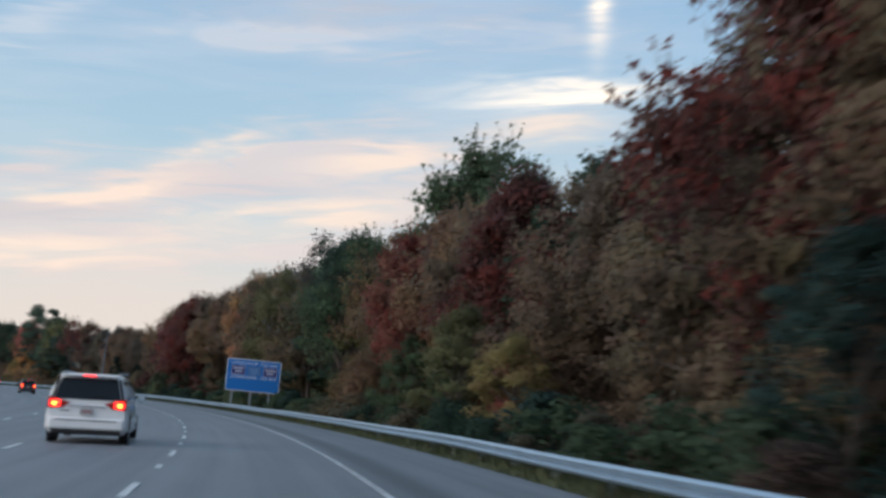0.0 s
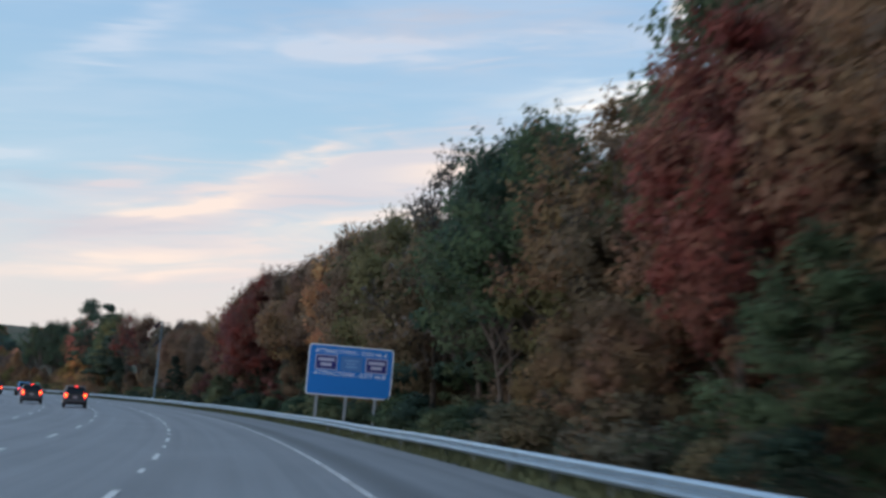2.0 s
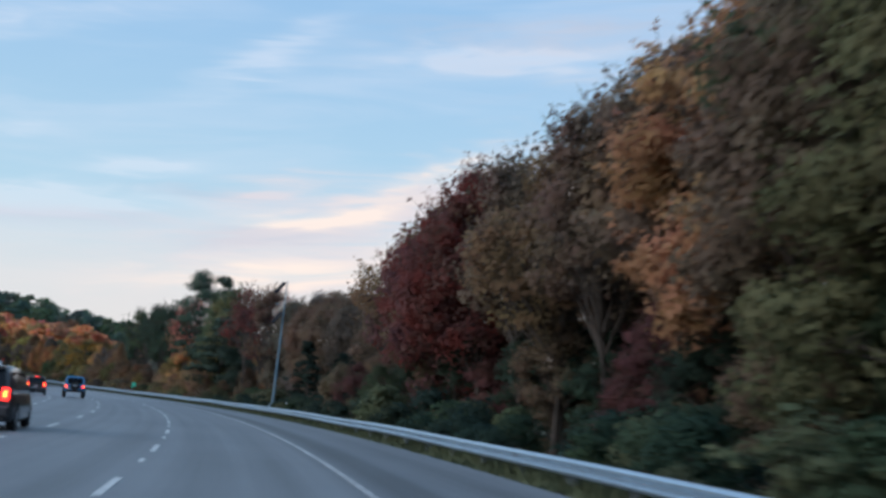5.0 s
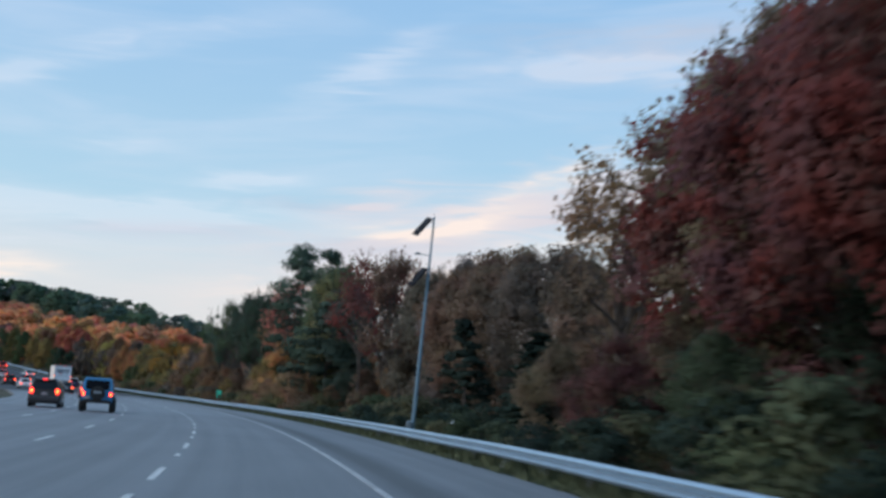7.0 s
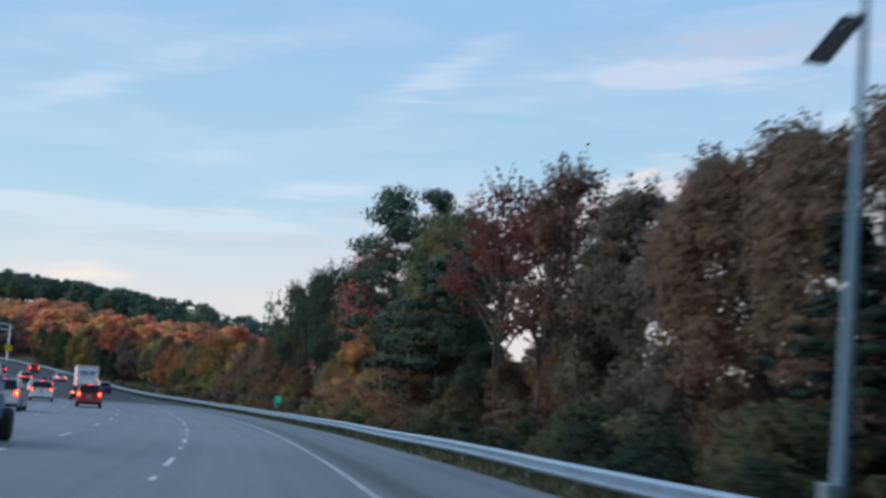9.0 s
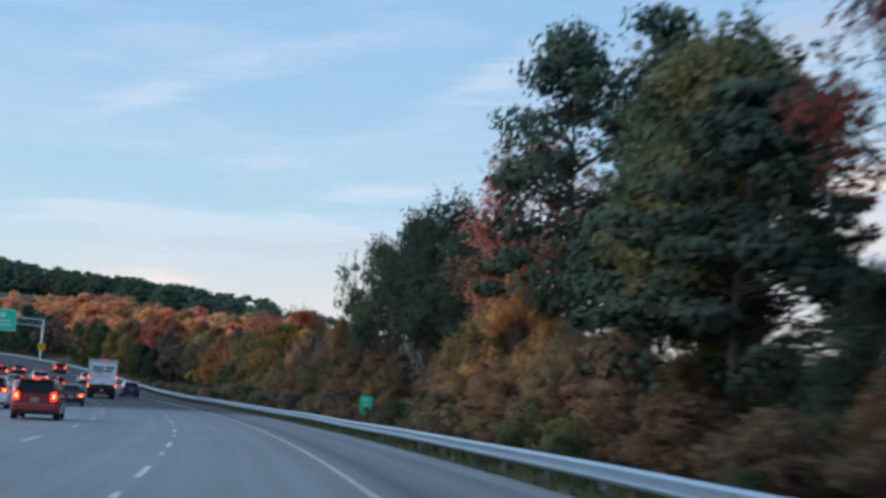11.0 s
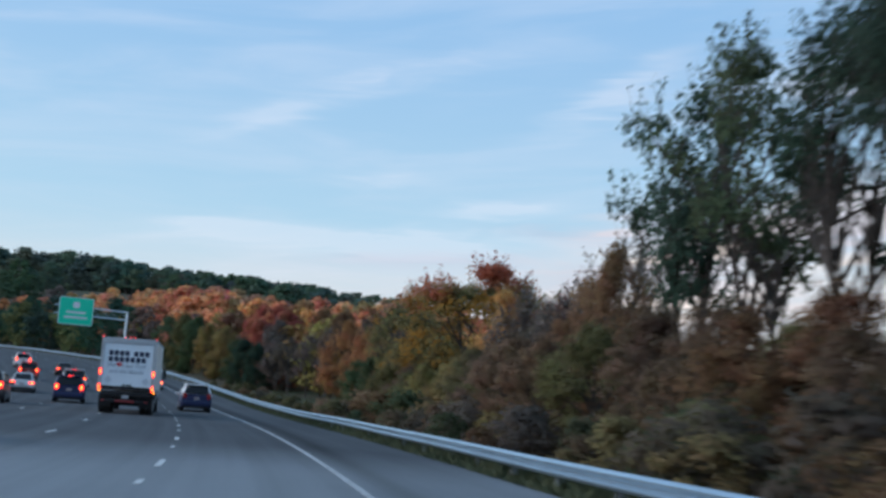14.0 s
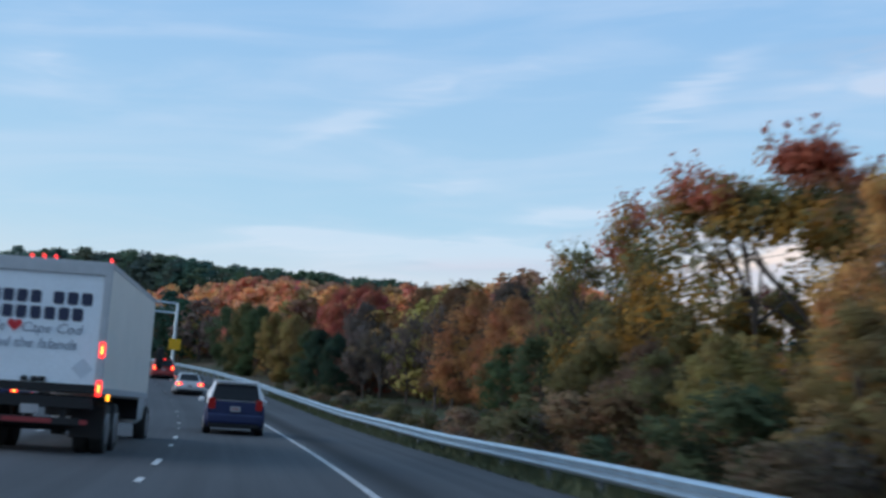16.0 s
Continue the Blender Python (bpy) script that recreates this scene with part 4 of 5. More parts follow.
# the front of the wood, in the order the road passes it
FRONT = [
    (6, 14, 13, "edge", DARK), (12, 13, 13, "broad", BROWN), (18, 14, 14, "edge", MAROON), (24, 13, 15.5, "edge", BROWN), (29, 14.5, 17.5, "broad", MAROON), (34, 14.5, 16.0, "edge", BROWN), (37, 14, 14.2, "sparse", MAROON),
    (42, 14, 12.6, "edge", BROWN), (48, 14.5, 12.6, "edge", BROWN), (54, 14, 13.0, "broad", BROWN), (60, 13.5, 13.5, "edge", MAROON), (66, 14, 13.9, "broad", BROWN), (72, 14.5, 14.7, "broad", RUST),
    (77, 10.8, 12.4, "tall", WINE), (80, 14, 14.4, "edge", RUST), (85, 14.5, 14.6, "edge", RUST), (91, 14, 14.7, "edge", BROWN), (97, 14.5, 15.5, "sparse", RUST), (104, 14, 15.8, "high", GREEN), (110, 14, 16.6, "high", DARK),
    (116, 15.5, 16.9, "sparse", GREEN), (122, 16, 17.0, "sparse", GREEN), (129, 15, 18.2, "bare", GREYB), (133, 15.5, 15.6, "broad", BROWN), (139, 15, 16.0, "edge", OLIVE), (145, 14.5, 16.2, "tall", BROWN),
    (150.5, 14.5, 16.8, "tall", ORANGE), (156, 14, 16.2, "tall", BROWN), (162, 14, 14.9, "high", BROWN), (168, 14, 14.5, "high", RUST), (174, 14, 14.7, "high", BROWN), (180, 13.5, 14.8, "tall", MAROON),
    (185, 13.5, 14.4, "edge", MAROON), (190, 14, 14.6, "edge", BROWN), (195, 14, 14.2, "edge", MAROON), (200, 14, 13.6, "high", RUST), (204, 13.5, 12.4, "high", BROWN), (208, 15.5, 6.8, "edge", BROWN), (212, 16, 7.8, "edge", BROWN),
    (217, 16, 9.6, "edge", BROWN), (223, 16.5, 11.3, "edge", GREYB), (229, 16, 12.0, "edge", BROWN), (236, 16, 12.7, "edge", BROWN), (242, 16, 12.5, "edge", PURPLE), (247, 15.5, 12.3, "edge", GREYB),
    (250, 13.5, 13.4, "high", BROWN), (255, 13, 14.2, "high", MAROON), (260, 12.5, 14.0, "lofty", MAROON), (268, 11, 11.4, "pine", PINE), (272, 13.5, 13.4, "tall", OLIVE), (274.5, 13.5, 14.8, "high", GREEN), (278.5, 12.2, 16.4, "old_pine", PINE),
    (285.5, 12.0, 17.8, "old_pine", PINE), (293.5, 12.6, 14.4, "high", CORAL), (299, 13.0, 11.8, "lofty", RUST), (303, 15, 10.5, "lofty", RUST), (306, 13.5, 12.2, "high", PINE), (311, 13.2, 14.4, "high", PINE), (313, 14.8, 13.8, "high", PINE), (316, 13.6, 14.2, "high", PINE),
    (320, 14, 14.4, "lofty", PINE), (325.5, 14.5, 13.8, "lofty", PINE), (331.5, 14.5, 14.0, "lofty", GREEN), (336, 14.2, 14.4, "high", DARK),
    (341, 13.2, 8.6, "broad", RUST), (344.5, 14, 8.4, "broad", RUST), (349, 17, 10.2, "bare", GREYB), (348, 15, 7.0, "bare", GREYB), (352, 15, 7.8, "bare", GREYB), (391, 15, 7.0, "sparse", RUST), (397, 15, 7.4, "broad", ORANGE),
    (403, 14.5, 7.9, "broad", ORANGE), (409, 14.5, 7.6, "bare", RUST), (415, 15, 7.0, "bare", PURPLE), (421, 14.5, 6.4, "sparse", PURPLE), (427, 14, 6.2, "sparse", GREYB), (433, 14, 6.0, "sparse", PURPLE), (438, 13.0, 5.4, "edge", DARK),
    (445, 13.0, 5.8, "edge", DARK), (451, 13, 5.6, "edge", GREEN), (458, 13, 7.0, "edge", GOLD), (465, 12.5, 7.2, "edge", GOLD), (473, 12.5, 8.2, "edge", GREEN), (481, 12.5, 8.4, "edge", OLIVE), (490, 12.5, 8.2, "edge", GREEN),
]
# how full and how wide some of them are, and which stand on several stems
THIN = {200: 0.24, 204: 0.24, 250: 0.45, 255: 0.4, 260: 0.42, 278.5: 0.65, 285.5: 0.6, 293.5: 0.5, 299: 0.5, 303: 0.5, 306: 0.7, 311: 0.75, 313: 0.75, 316: 0.75, 320: 0.75, 325.5: 0.5, 331.5: 0.5, 336: 0.55}
WIDE = {77: 0.85, 268: 1.3, 278.5: 0.9, 285.5: 0.9, 306: 0.85, 311: 0.85, 313: 0.85, 316: 0.85, 320: 0.85, 325.5: 0.85, 331.5: 0.85, 336: 0.66, 341: 0.58, 344.5: 0.75}
STEMS = {104: 2, 110: 2, 250: 2, 255: 3, 260: 2, 299: 2, 311: 2, 320: 3, 325.5: 2, 331.5: 2, 336: 2}
for s, lat, height, style, colour in FRONT:
    more = {} if style in ("white_pine", "old_pine", "pine") else {"leaf": LEAVES_RED if colour in (RED, MAROON, WINE) else LEAVES}
    tree(s, lat + 2.2, height, style, colour, thin=THIN.get(s, 1.0), wide=WIDE.get(s, 1.0), stems=STEMS.get(s, 1), **more)
for s, lat, height, style, colour in ((256, 20, 9.5, "bare", GREYB), (266, 22, 9, "bare", BROWN), (290, 19, 9.5, "bare", BROWN), (296, 20, 8.5, "sparse", RUST), (309, 19, 8, "bare", GREYB), (322, 20, 9, "bare", GREYB)):
    tree(s, lat, height, style, colour)
# the maple whose leaves turn from green over gold to red at the top, and its neighbours
plant(290.5, 13.4, 8.0, "broad", AMBER, "maple with dull orange leaves behind the guardrail", wide=0.85, variant=1, thin=0.7)
plant(367.5, 16.8, 10.6, "broad", OLIVE, "maple with green, gold and bright red leaves behind the guardrail", leaf=LEAVES_MAPLE, wide=1.25, stems=3, variant=1, thin=1.25)
plant(360.8, 16.6, 8.6, "broad", AMBER, "maple with orange-red leaves behind the guardrail", wide=0.78, variant=2, thin=0.9)
plant(373.5, 14.4, 9.3, "broad", OLIVE, "maple with green and gold leaves, red at its tips", leaf=LEAVES_MAPLE, variant=0, thin=0.6)
plant(382, 16.8, 9.0, "broad", OLIVE, "young maple, green below and red at its top", leaf=LEAVES_MAPLE, variant=2, thin=0.6)
for s, lat, height, style, colour in ((356, 16, 8.4, "bare", GREYB), (353, 17.5, 8.8, "bare", PURPLE), (350, 16.5, 8.0, "bare", GREYB), (355, 18.5, 8.4, "sparse", MAROON), (381, 14.8, 8.2, "sparse", OLIVE), (393, 18, 7.8, "sparse", ORANGE), (388, 17.5, 7.6, "bare", GREYB), (399, 18.5, 8.2, "bare", RUST)):
    tree(s, lat, height, style, colour)
# dark cedars near the pole and young growth in front of the wood
for s, lat, height, wide in ((221.8, 13.4, 6.9, 1.5), (206.8, 13.0, 5.6, 2.0), (209, 13.6, 4.8, 1.8)):
    tree(s, lat, height, "cedar", CEDAR, wide=wide, thin=1.5)
for s, lat, height, colour in ((54, 13.4, 4.6, RED), (58, 11, 6.5, OLIVE), (49.5, 11.6, 4.8, GOLD), (62, 12, 5.5, GREEN), (80, 11, 4.5, RUST), (70, 11.5, 5.5, GREEN), (21, 10.5, 5.5, TEAL), (88, 11.5, 4.8, RUST), (257, 11.5, 3.0, RUST),
                               (268, 11.5, 3.2, RUST), (272, 11.8, 4.4, TAN), (276.5, 11.5, 4.4, TAN), (281, 14.6, 4.6, TAN), (152, 16.4, 6, DARK), (157, 16.6, 6.4, MAROON), (162.5, 16.5, 5.6, DARK), (168, 16.6, 6.2, BROWN), (173, 16.6, 5.4, DARK), (178.5, 16.4, 6, MAROON), (184, 16.4, 5.6, DARK), (146, 16.4, 5.8, BROWN), (292, 12.2, 4.6, TAN), (296, 12.0, 4.4, TAN), (289, 14, 4.6, TAN), (283.5, 10.8, 3.6, TAN), (300, 12.5, 3.0, GOLD), (305, 11, 2.8, BROWN), (312, 11.5, 3.5, GOLD), (317, 11.8, 3.8, BROWN), (322, 11.8, 4.6, RUST), (326.5, 12.5, 5.2, BROWN), (331, 12.5, 5.3, BROWN), (335, 12.5, 5.0, OLIVE),
                               (339, 12, 4.6, BROWN), (343, 12, 4.8, BROWN), (347, 12, 4.4, BROWN), (351, 12, 4.4, OLIVE), (355, 12, 4.2, GOLD), (384, 14, 4.6, GREEN), (388, 13.6, 4.2, GREEN), (373, 12.5, 4.0, OLIVE), (368, 12.5, 4.0, BROWN), (361, 12, 3.8, GOLD), (366, 12, 3.6, OLIVE), (198, 11.5, 4.2, BROWN), (190, 10.5, 4, MAROON), (182, 10.5, 3.8, GREEN),
                               (190, 14.5, 5.4, DARK), (194, 15, 5.8, BROWN), (198, 15.5, 5.2, DARK), (202, 15.6, 5.0, BROWN), (263, 14.5, 5.2, DARK), (266.5, 15.5, 5.8, DARK), (270.5, 14.5, 5.6, OLIVE), (274.5, 15.8, 5.4, DARK), (260, 15.2, 4.6, BROWN), (254, 18, 6.2, BROWN), (258.5, 18.5, 6.8, RUST), (263.5, 19, 7.0, BROWN),
                               (301, 14.6, 4.4, BROWN), (304.5, 15.2, 4.6, RUST), (308, 14.4, 4.4, BROWN), (311.5, 15, 4.8, BROWN), (316, 13.6, 5.0, BROWN), (320, 13.6, 5.1, RUST), (324, 14.2, 4.8, OLIVE), (293.8, 13.2, 6.3, GOLD), (286, 13.4, 5.6, AMBER)):
    tree(s, lat, height, "edge", colour, wide=1.25, thin=0.6)
# trees standing behind the front ones
BACK = random.Random(11)
for k in range(78):
    s = -4 + k * 5.3
    lat = 20 + BACK.uniform(-1.5, 2.5) + 6 * (k % 2)
    if 244 < s < 355:
        continue
    if 200 < s < 250:
        lat += 3
    front = float(np.interp(s, [f[0] for f in FRONT], [f[2] for f in FRONT]))
    tree(s, lat, front * BACK.uniform(0.86, 1.02) * (0.45 if 192 < s < 244 else 0.8 if s < 250 and s > 243 else 1.1 if s < 96 else 1.0), BACK.choice(("edge", "broad", "edge")), BACK.choice((BROWN, OLIVE, DARK, GREEN, RUST, MAROON, TEAL)), thin=0.5, coarse=1.5)
tree(91, 24.5, 22.5, "broad", GREEN, wide=0.95, thin=1.4)
for k in range(14):
    tree(106 + 5.2 * k, 19.5 + 2.5 * (k % 2), BACK.uniform(5.5, 7.5), "edge", BACK.choice((DARK, DARK, GREEN, BROWN)), thin=0.5, coarse=1.5, wide=1.3)
for s, lat, height, colour in ((428, 21, 8.6, RUST), (436, 22, 9.4, RUST), (444, 20, 9.4, CORAL), (452, 20.5, 9.8, CORAL), (460, 21.5, 10.2, CORAL), (468, 22.5, 10.2, ORANGE), (440, 18, 8.2, GREYB), (448, 17.5, 8.0, CORAL), (418, 20, 8.8, RUST), (406, 20, 8.8, GREYB)):
    tree(s, lat, height, "edge", colour)
for k in range(16):
    tree(262 + 5.6 * k, 21 + 3 * (k % 2), BACK.uniform(3.0, 4.0), "edge", BACK.choice((BROWN, OLIVE, RUST, GREYB, GOLD)), thin=0.6, coarse=1.2, wide=1.4)
# the wooded hill round which the road bends, too far off to pick its trees apart
def far_woods():
    rng = np.random.default_rng(23)
    kinds = {"edge": [], "pine": []}
    for style in kinds:
        for v in range(3):
            wood, crown = plant_meshes(style, 500 + v, 0.5, 2.7, 1, 0.15)
            pts = np.array([tuple(p.co) for p in crown.vertices])
            kinds[style].append(pts)
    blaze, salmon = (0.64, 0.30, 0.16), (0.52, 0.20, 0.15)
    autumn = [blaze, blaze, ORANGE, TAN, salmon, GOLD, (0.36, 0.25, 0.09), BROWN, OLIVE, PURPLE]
    rows = []
    for _ in range(190):      # warm trees on the lower slope
        s = rng.uniform(420, 650)
        rows.append((s, 19 + rng.random() ** 1.2 * 30, rng.uniform(7, 10), "edge", autumn[rng.integers(len(autumn))], 1.35))
    for _ in range(90):       # an orange band above them
        s = rng.uniform(436, 590)
        rows.append((s, rng.uniform(30, 46), float(np.interp(s, (436, 470, 520, 560, 590), (12.5, 11.0, 13.0, 13.5, 11.0))) * rng.uniform(0.82, 1.0), "edge", (blaze, blaze, TAN, salmon)[rng.integers(4)], 1.4))
    for _ in range(250):      # dark pines along the crest, paled and blued to paint in haze
        s = rng.uniform(525, 830)
        top = float(np.interp(s, (525, 540, 562, 590, 630, 655, 685, 713, 735, 757, 830), (6.5, 8.8, 11.6, 12.2, 11.5, 11.4, 11.2, 13.6, 17.0, 19.4, 22.8)))
        rows.append((s, rng.uniform(92, 118), top * rng.uniform(0.74, 1.0), ("pine", "edge", "edge", "edge")[rng.integers(4)], ((0.085, 0.13, 0.105), (0.095, 0.14, 0.11), (0.11, 0.145, 0.10))[rng.integers(3)], rng.uniform(1.3, 1.8)))
    for _ in range(50):       # and nearer the road where it climbs out of sight
        rows.append((rng.uniform(680, 830), rng.uniform(14, 60), rng.uniform(10, 14), "edge", ((0.06, 0.10, 0.075), (0.085, 0.115, 0.075))[rng.integers(2)], 1.2))
    for _ in range(52):       # dark trees close to the bend
        rows.append((rng.uniform(520, 760), 12.5 + rng.uniform(0, 6), rng.uniform(9, 12), "edge", (DARK, DARK, GREEN, OLIVE)[rng.integers(4)], 1.3))
    for _ in range(70):      # the wood goes on away from the road
        s = rng.uniform(330, 560)
        rows.append((s, rng.uniform(80, 210), rng.uniform(8.0, 11.0), "edge", (DARK, GREEN, RUST, BROWN, DARK)[rng.integers(5)], 1.5))
    verts, cols, stems = [], [], []
    for s, lat, height, style, colour, wide in rows:
        pts = kinds[style][rng.integers(3)] * np.array([wide, wide, 1.0]) * height / 10
        a = rng.uniform(0, 6.28)
        turned = np.stack([pts[:, 0] * math.cos(a) - pts[:, 1] * math.sin(a), pts[:, 0] * math.sin(a) + pts[:, 1] * math.cos(a), pts[:, 2]], 1)
        p = spot(s, lat)
        g = ground_at(s, lat)
        verts.append(turned + np.array([p.x, p.y, g]))
        # every tint lightened at random, haze put into the leaf colour
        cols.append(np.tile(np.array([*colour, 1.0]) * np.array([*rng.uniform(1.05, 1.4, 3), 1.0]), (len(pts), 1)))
        stems.append([(Vector((p.x, p.y, g - 0.2)), 0.02 * height), (Vector((p.x, p.y, g + 0.8 * height)), 0.006 * height)])
    verts, cols = np.concatenate(verts), np.concatenate(cols)
    me = mesh_of("far_woods", verts.tolist(), np.arange(len(verts)).reshape(-1, 3).tolist(), HAZED_LEAVES)
    layer = me.color_attributes.new("hazed_leaf_colour", "FLOAT_COLOR", "POINT")
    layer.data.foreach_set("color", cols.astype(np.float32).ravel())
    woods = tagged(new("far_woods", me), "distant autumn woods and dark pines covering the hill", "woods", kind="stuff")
    v, f = tubes(stems, 4)
    part("trunks", mesh_of("trunks", v, f, BARK), None, woods)["kind"] = "stuff"


far_woods()

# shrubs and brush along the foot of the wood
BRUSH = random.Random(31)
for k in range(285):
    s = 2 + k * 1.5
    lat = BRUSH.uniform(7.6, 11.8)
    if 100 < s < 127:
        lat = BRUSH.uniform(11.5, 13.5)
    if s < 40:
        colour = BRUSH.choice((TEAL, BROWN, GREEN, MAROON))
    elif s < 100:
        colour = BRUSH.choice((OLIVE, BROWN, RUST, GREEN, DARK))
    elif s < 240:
        # dark, bluish picks that carry the shade at the wood's foot
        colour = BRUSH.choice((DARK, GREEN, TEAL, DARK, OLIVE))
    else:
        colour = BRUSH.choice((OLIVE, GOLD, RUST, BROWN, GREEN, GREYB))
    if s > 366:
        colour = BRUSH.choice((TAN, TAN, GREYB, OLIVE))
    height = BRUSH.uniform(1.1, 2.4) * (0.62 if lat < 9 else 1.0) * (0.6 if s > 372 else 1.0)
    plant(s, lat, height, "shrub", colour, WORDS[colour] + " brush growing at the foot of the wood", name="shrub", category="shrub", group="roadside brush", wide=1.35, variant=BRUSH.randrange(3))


def grass_strip():
    rng = np.random.default_rng(8)
    n = 60000
    s = rng.uniform(-5, 420, n)
    lat = np.where(rng.random(n) < 0.72, rng.uniform(5.85, 6.8, n), rng.uniform(6.5, 10.5, n))
    h = rng.uniform(0.06, 0.24, n) * np.where(lat > 6.25, 1.9, 0.7)
    hd = np.interp(s, RS, RH)
    x, y = np.interp(s, RS, RX) + lat * np.cos(hd), np.interp(s, RS, RY) + lat * np.sin(hd)
    z = terrain(s, lat) + 0.02
    a = rng.uniform(0, 6.28, n)
    w = rng.uniform(0.02, 0.06, n)
    lean = rng.normal(0, 0.35, (n, 2)) * h[:, None]
    base = np.stack([x, y, z], 1)
    side = np.stack([np.cos(a) * w, np.sin(a) * w, np.zeros(n)], 1)
    tip = base + np.stack([lean[:, 0], lean[:, 1], h], 1)
    verts = np.stack([base - side, base + side, tip], 1).reshape(-1, 3)
    me = mesh_of("grass", verts.tolist(), np.arange(3 * n).reshape(n, 3).tolist(), GRASS)
    tagged(new("grass", me), "uncut grass along the edge of the shoulder", "grass", kind="stuff")


grass_strip()

# ---- vehicles; each one's frame: x to its right, y ahead, the rear end at y = 0 ----


def loft(sections, mat, name, parent, label=""):
    """A smooth shell through rings of equal count, closed at both ends."""
    n = len(sections[0])
    verts = [v for ring in sections for v in ring]
    faces = []
    for i in range(len(sections) - 1):
        for j in range(n):
            faces.append((i * n + j, i * n + (j + 1) % n, (i + 1) * n + (j + 1) % n, (i + 1) * n + j))
    faces += [tuple(reversed(range(n))), tuple(range((len(sections) - 1) * n, len(sections) * n))]
    me = mesh_of(name, verts, faces, mat)
    bm = bmesh.new()
    bm.from_mesh(me)
    bmesh.ops.recalc_face_normals(bm, faces=bm.faces)
    for f in bm.faces:
        f.smooth = len(f.verts) == 4
    bm.to_mesh(me)
    bm.free()
    return part(name, me, None, parent, label)


def ring(y, half, low, high, top_half=None, corner=0.10, y_top=None):
    """A body section: rounded below and above, drawn in towards the top."""
    th = half if top_half is None else top_half
    yt = y if y_top is None else y_top
    side = [(half - corner, low, 0), (half, low + corner, 0), (half, low + (high - low) * 0.5, 0.5), (th, high - corner, 0.95), (th - corner * 0.3, high - corner * 0.3, 1), (th - corner * 1.2, high, 1)]
    pts = [(x, y + (yt - y) * k, z) for x, z, k in side]
    return pts + [(-x, yy, z) for x, yy, z in reversed(pts)]


def wheel(parent, x, y, r, w, mat_rim):
    tyre_bm = rod((x - w / 2, y, r), (x + w / 2, y, r), r, sides=24)
    bmesh.ops.bevel(tyre_bm, geom=[e for e in tyre_bm.edges if len(e.link_faces) == 2 and any(len(f.verts) > 4 for f in e.link_faces)], offset=0.03, segments=2, affect="EDGES")
    hub = part("wheel", tyre_bm, RUBBER, parent)
    side = 1 if x > 0 else -1
    rim = rod((x + side * (w / 2 - 0.03), y, r), (x + side * (w / 2 + 0.008), y, r), r * 0.66, r * 0.6, 20)
    part("rim", rim, mat_rim, hub)
    for k in range(5):
        a = 2 * math.pi * k / 5
        part("spoke", box(x + side * (w / 2 + 0.012), y + math.cos(a) * r * 0.32, r + math.sin(a) * r * 0.32, 0.02, r * 0.16 + abs(math.cos(a)) * r * 0.4, r * 0.16 + abs(math.sin(a)) * r * 0.4, 0.01, 1), mat_rim, hub)


def lamp(parent, x, z, w, h, y, mat, name="tail_light", core=True, label="", r=None):
    ob = part(name, slab(rounded(x, z, w, h, min(w, h) * (0.45 if r is None else r), y - 0.03, 5), 0.06), mat, parent, label)
    if core:
        part("bulb", slab(rounded(x, z, w * 0.36, h * 0.5, min(w * 0.36, h * 0.5) * 0.45, y - 0.036, 5), 0.01), LAMP_HOT, ob)
    return ob


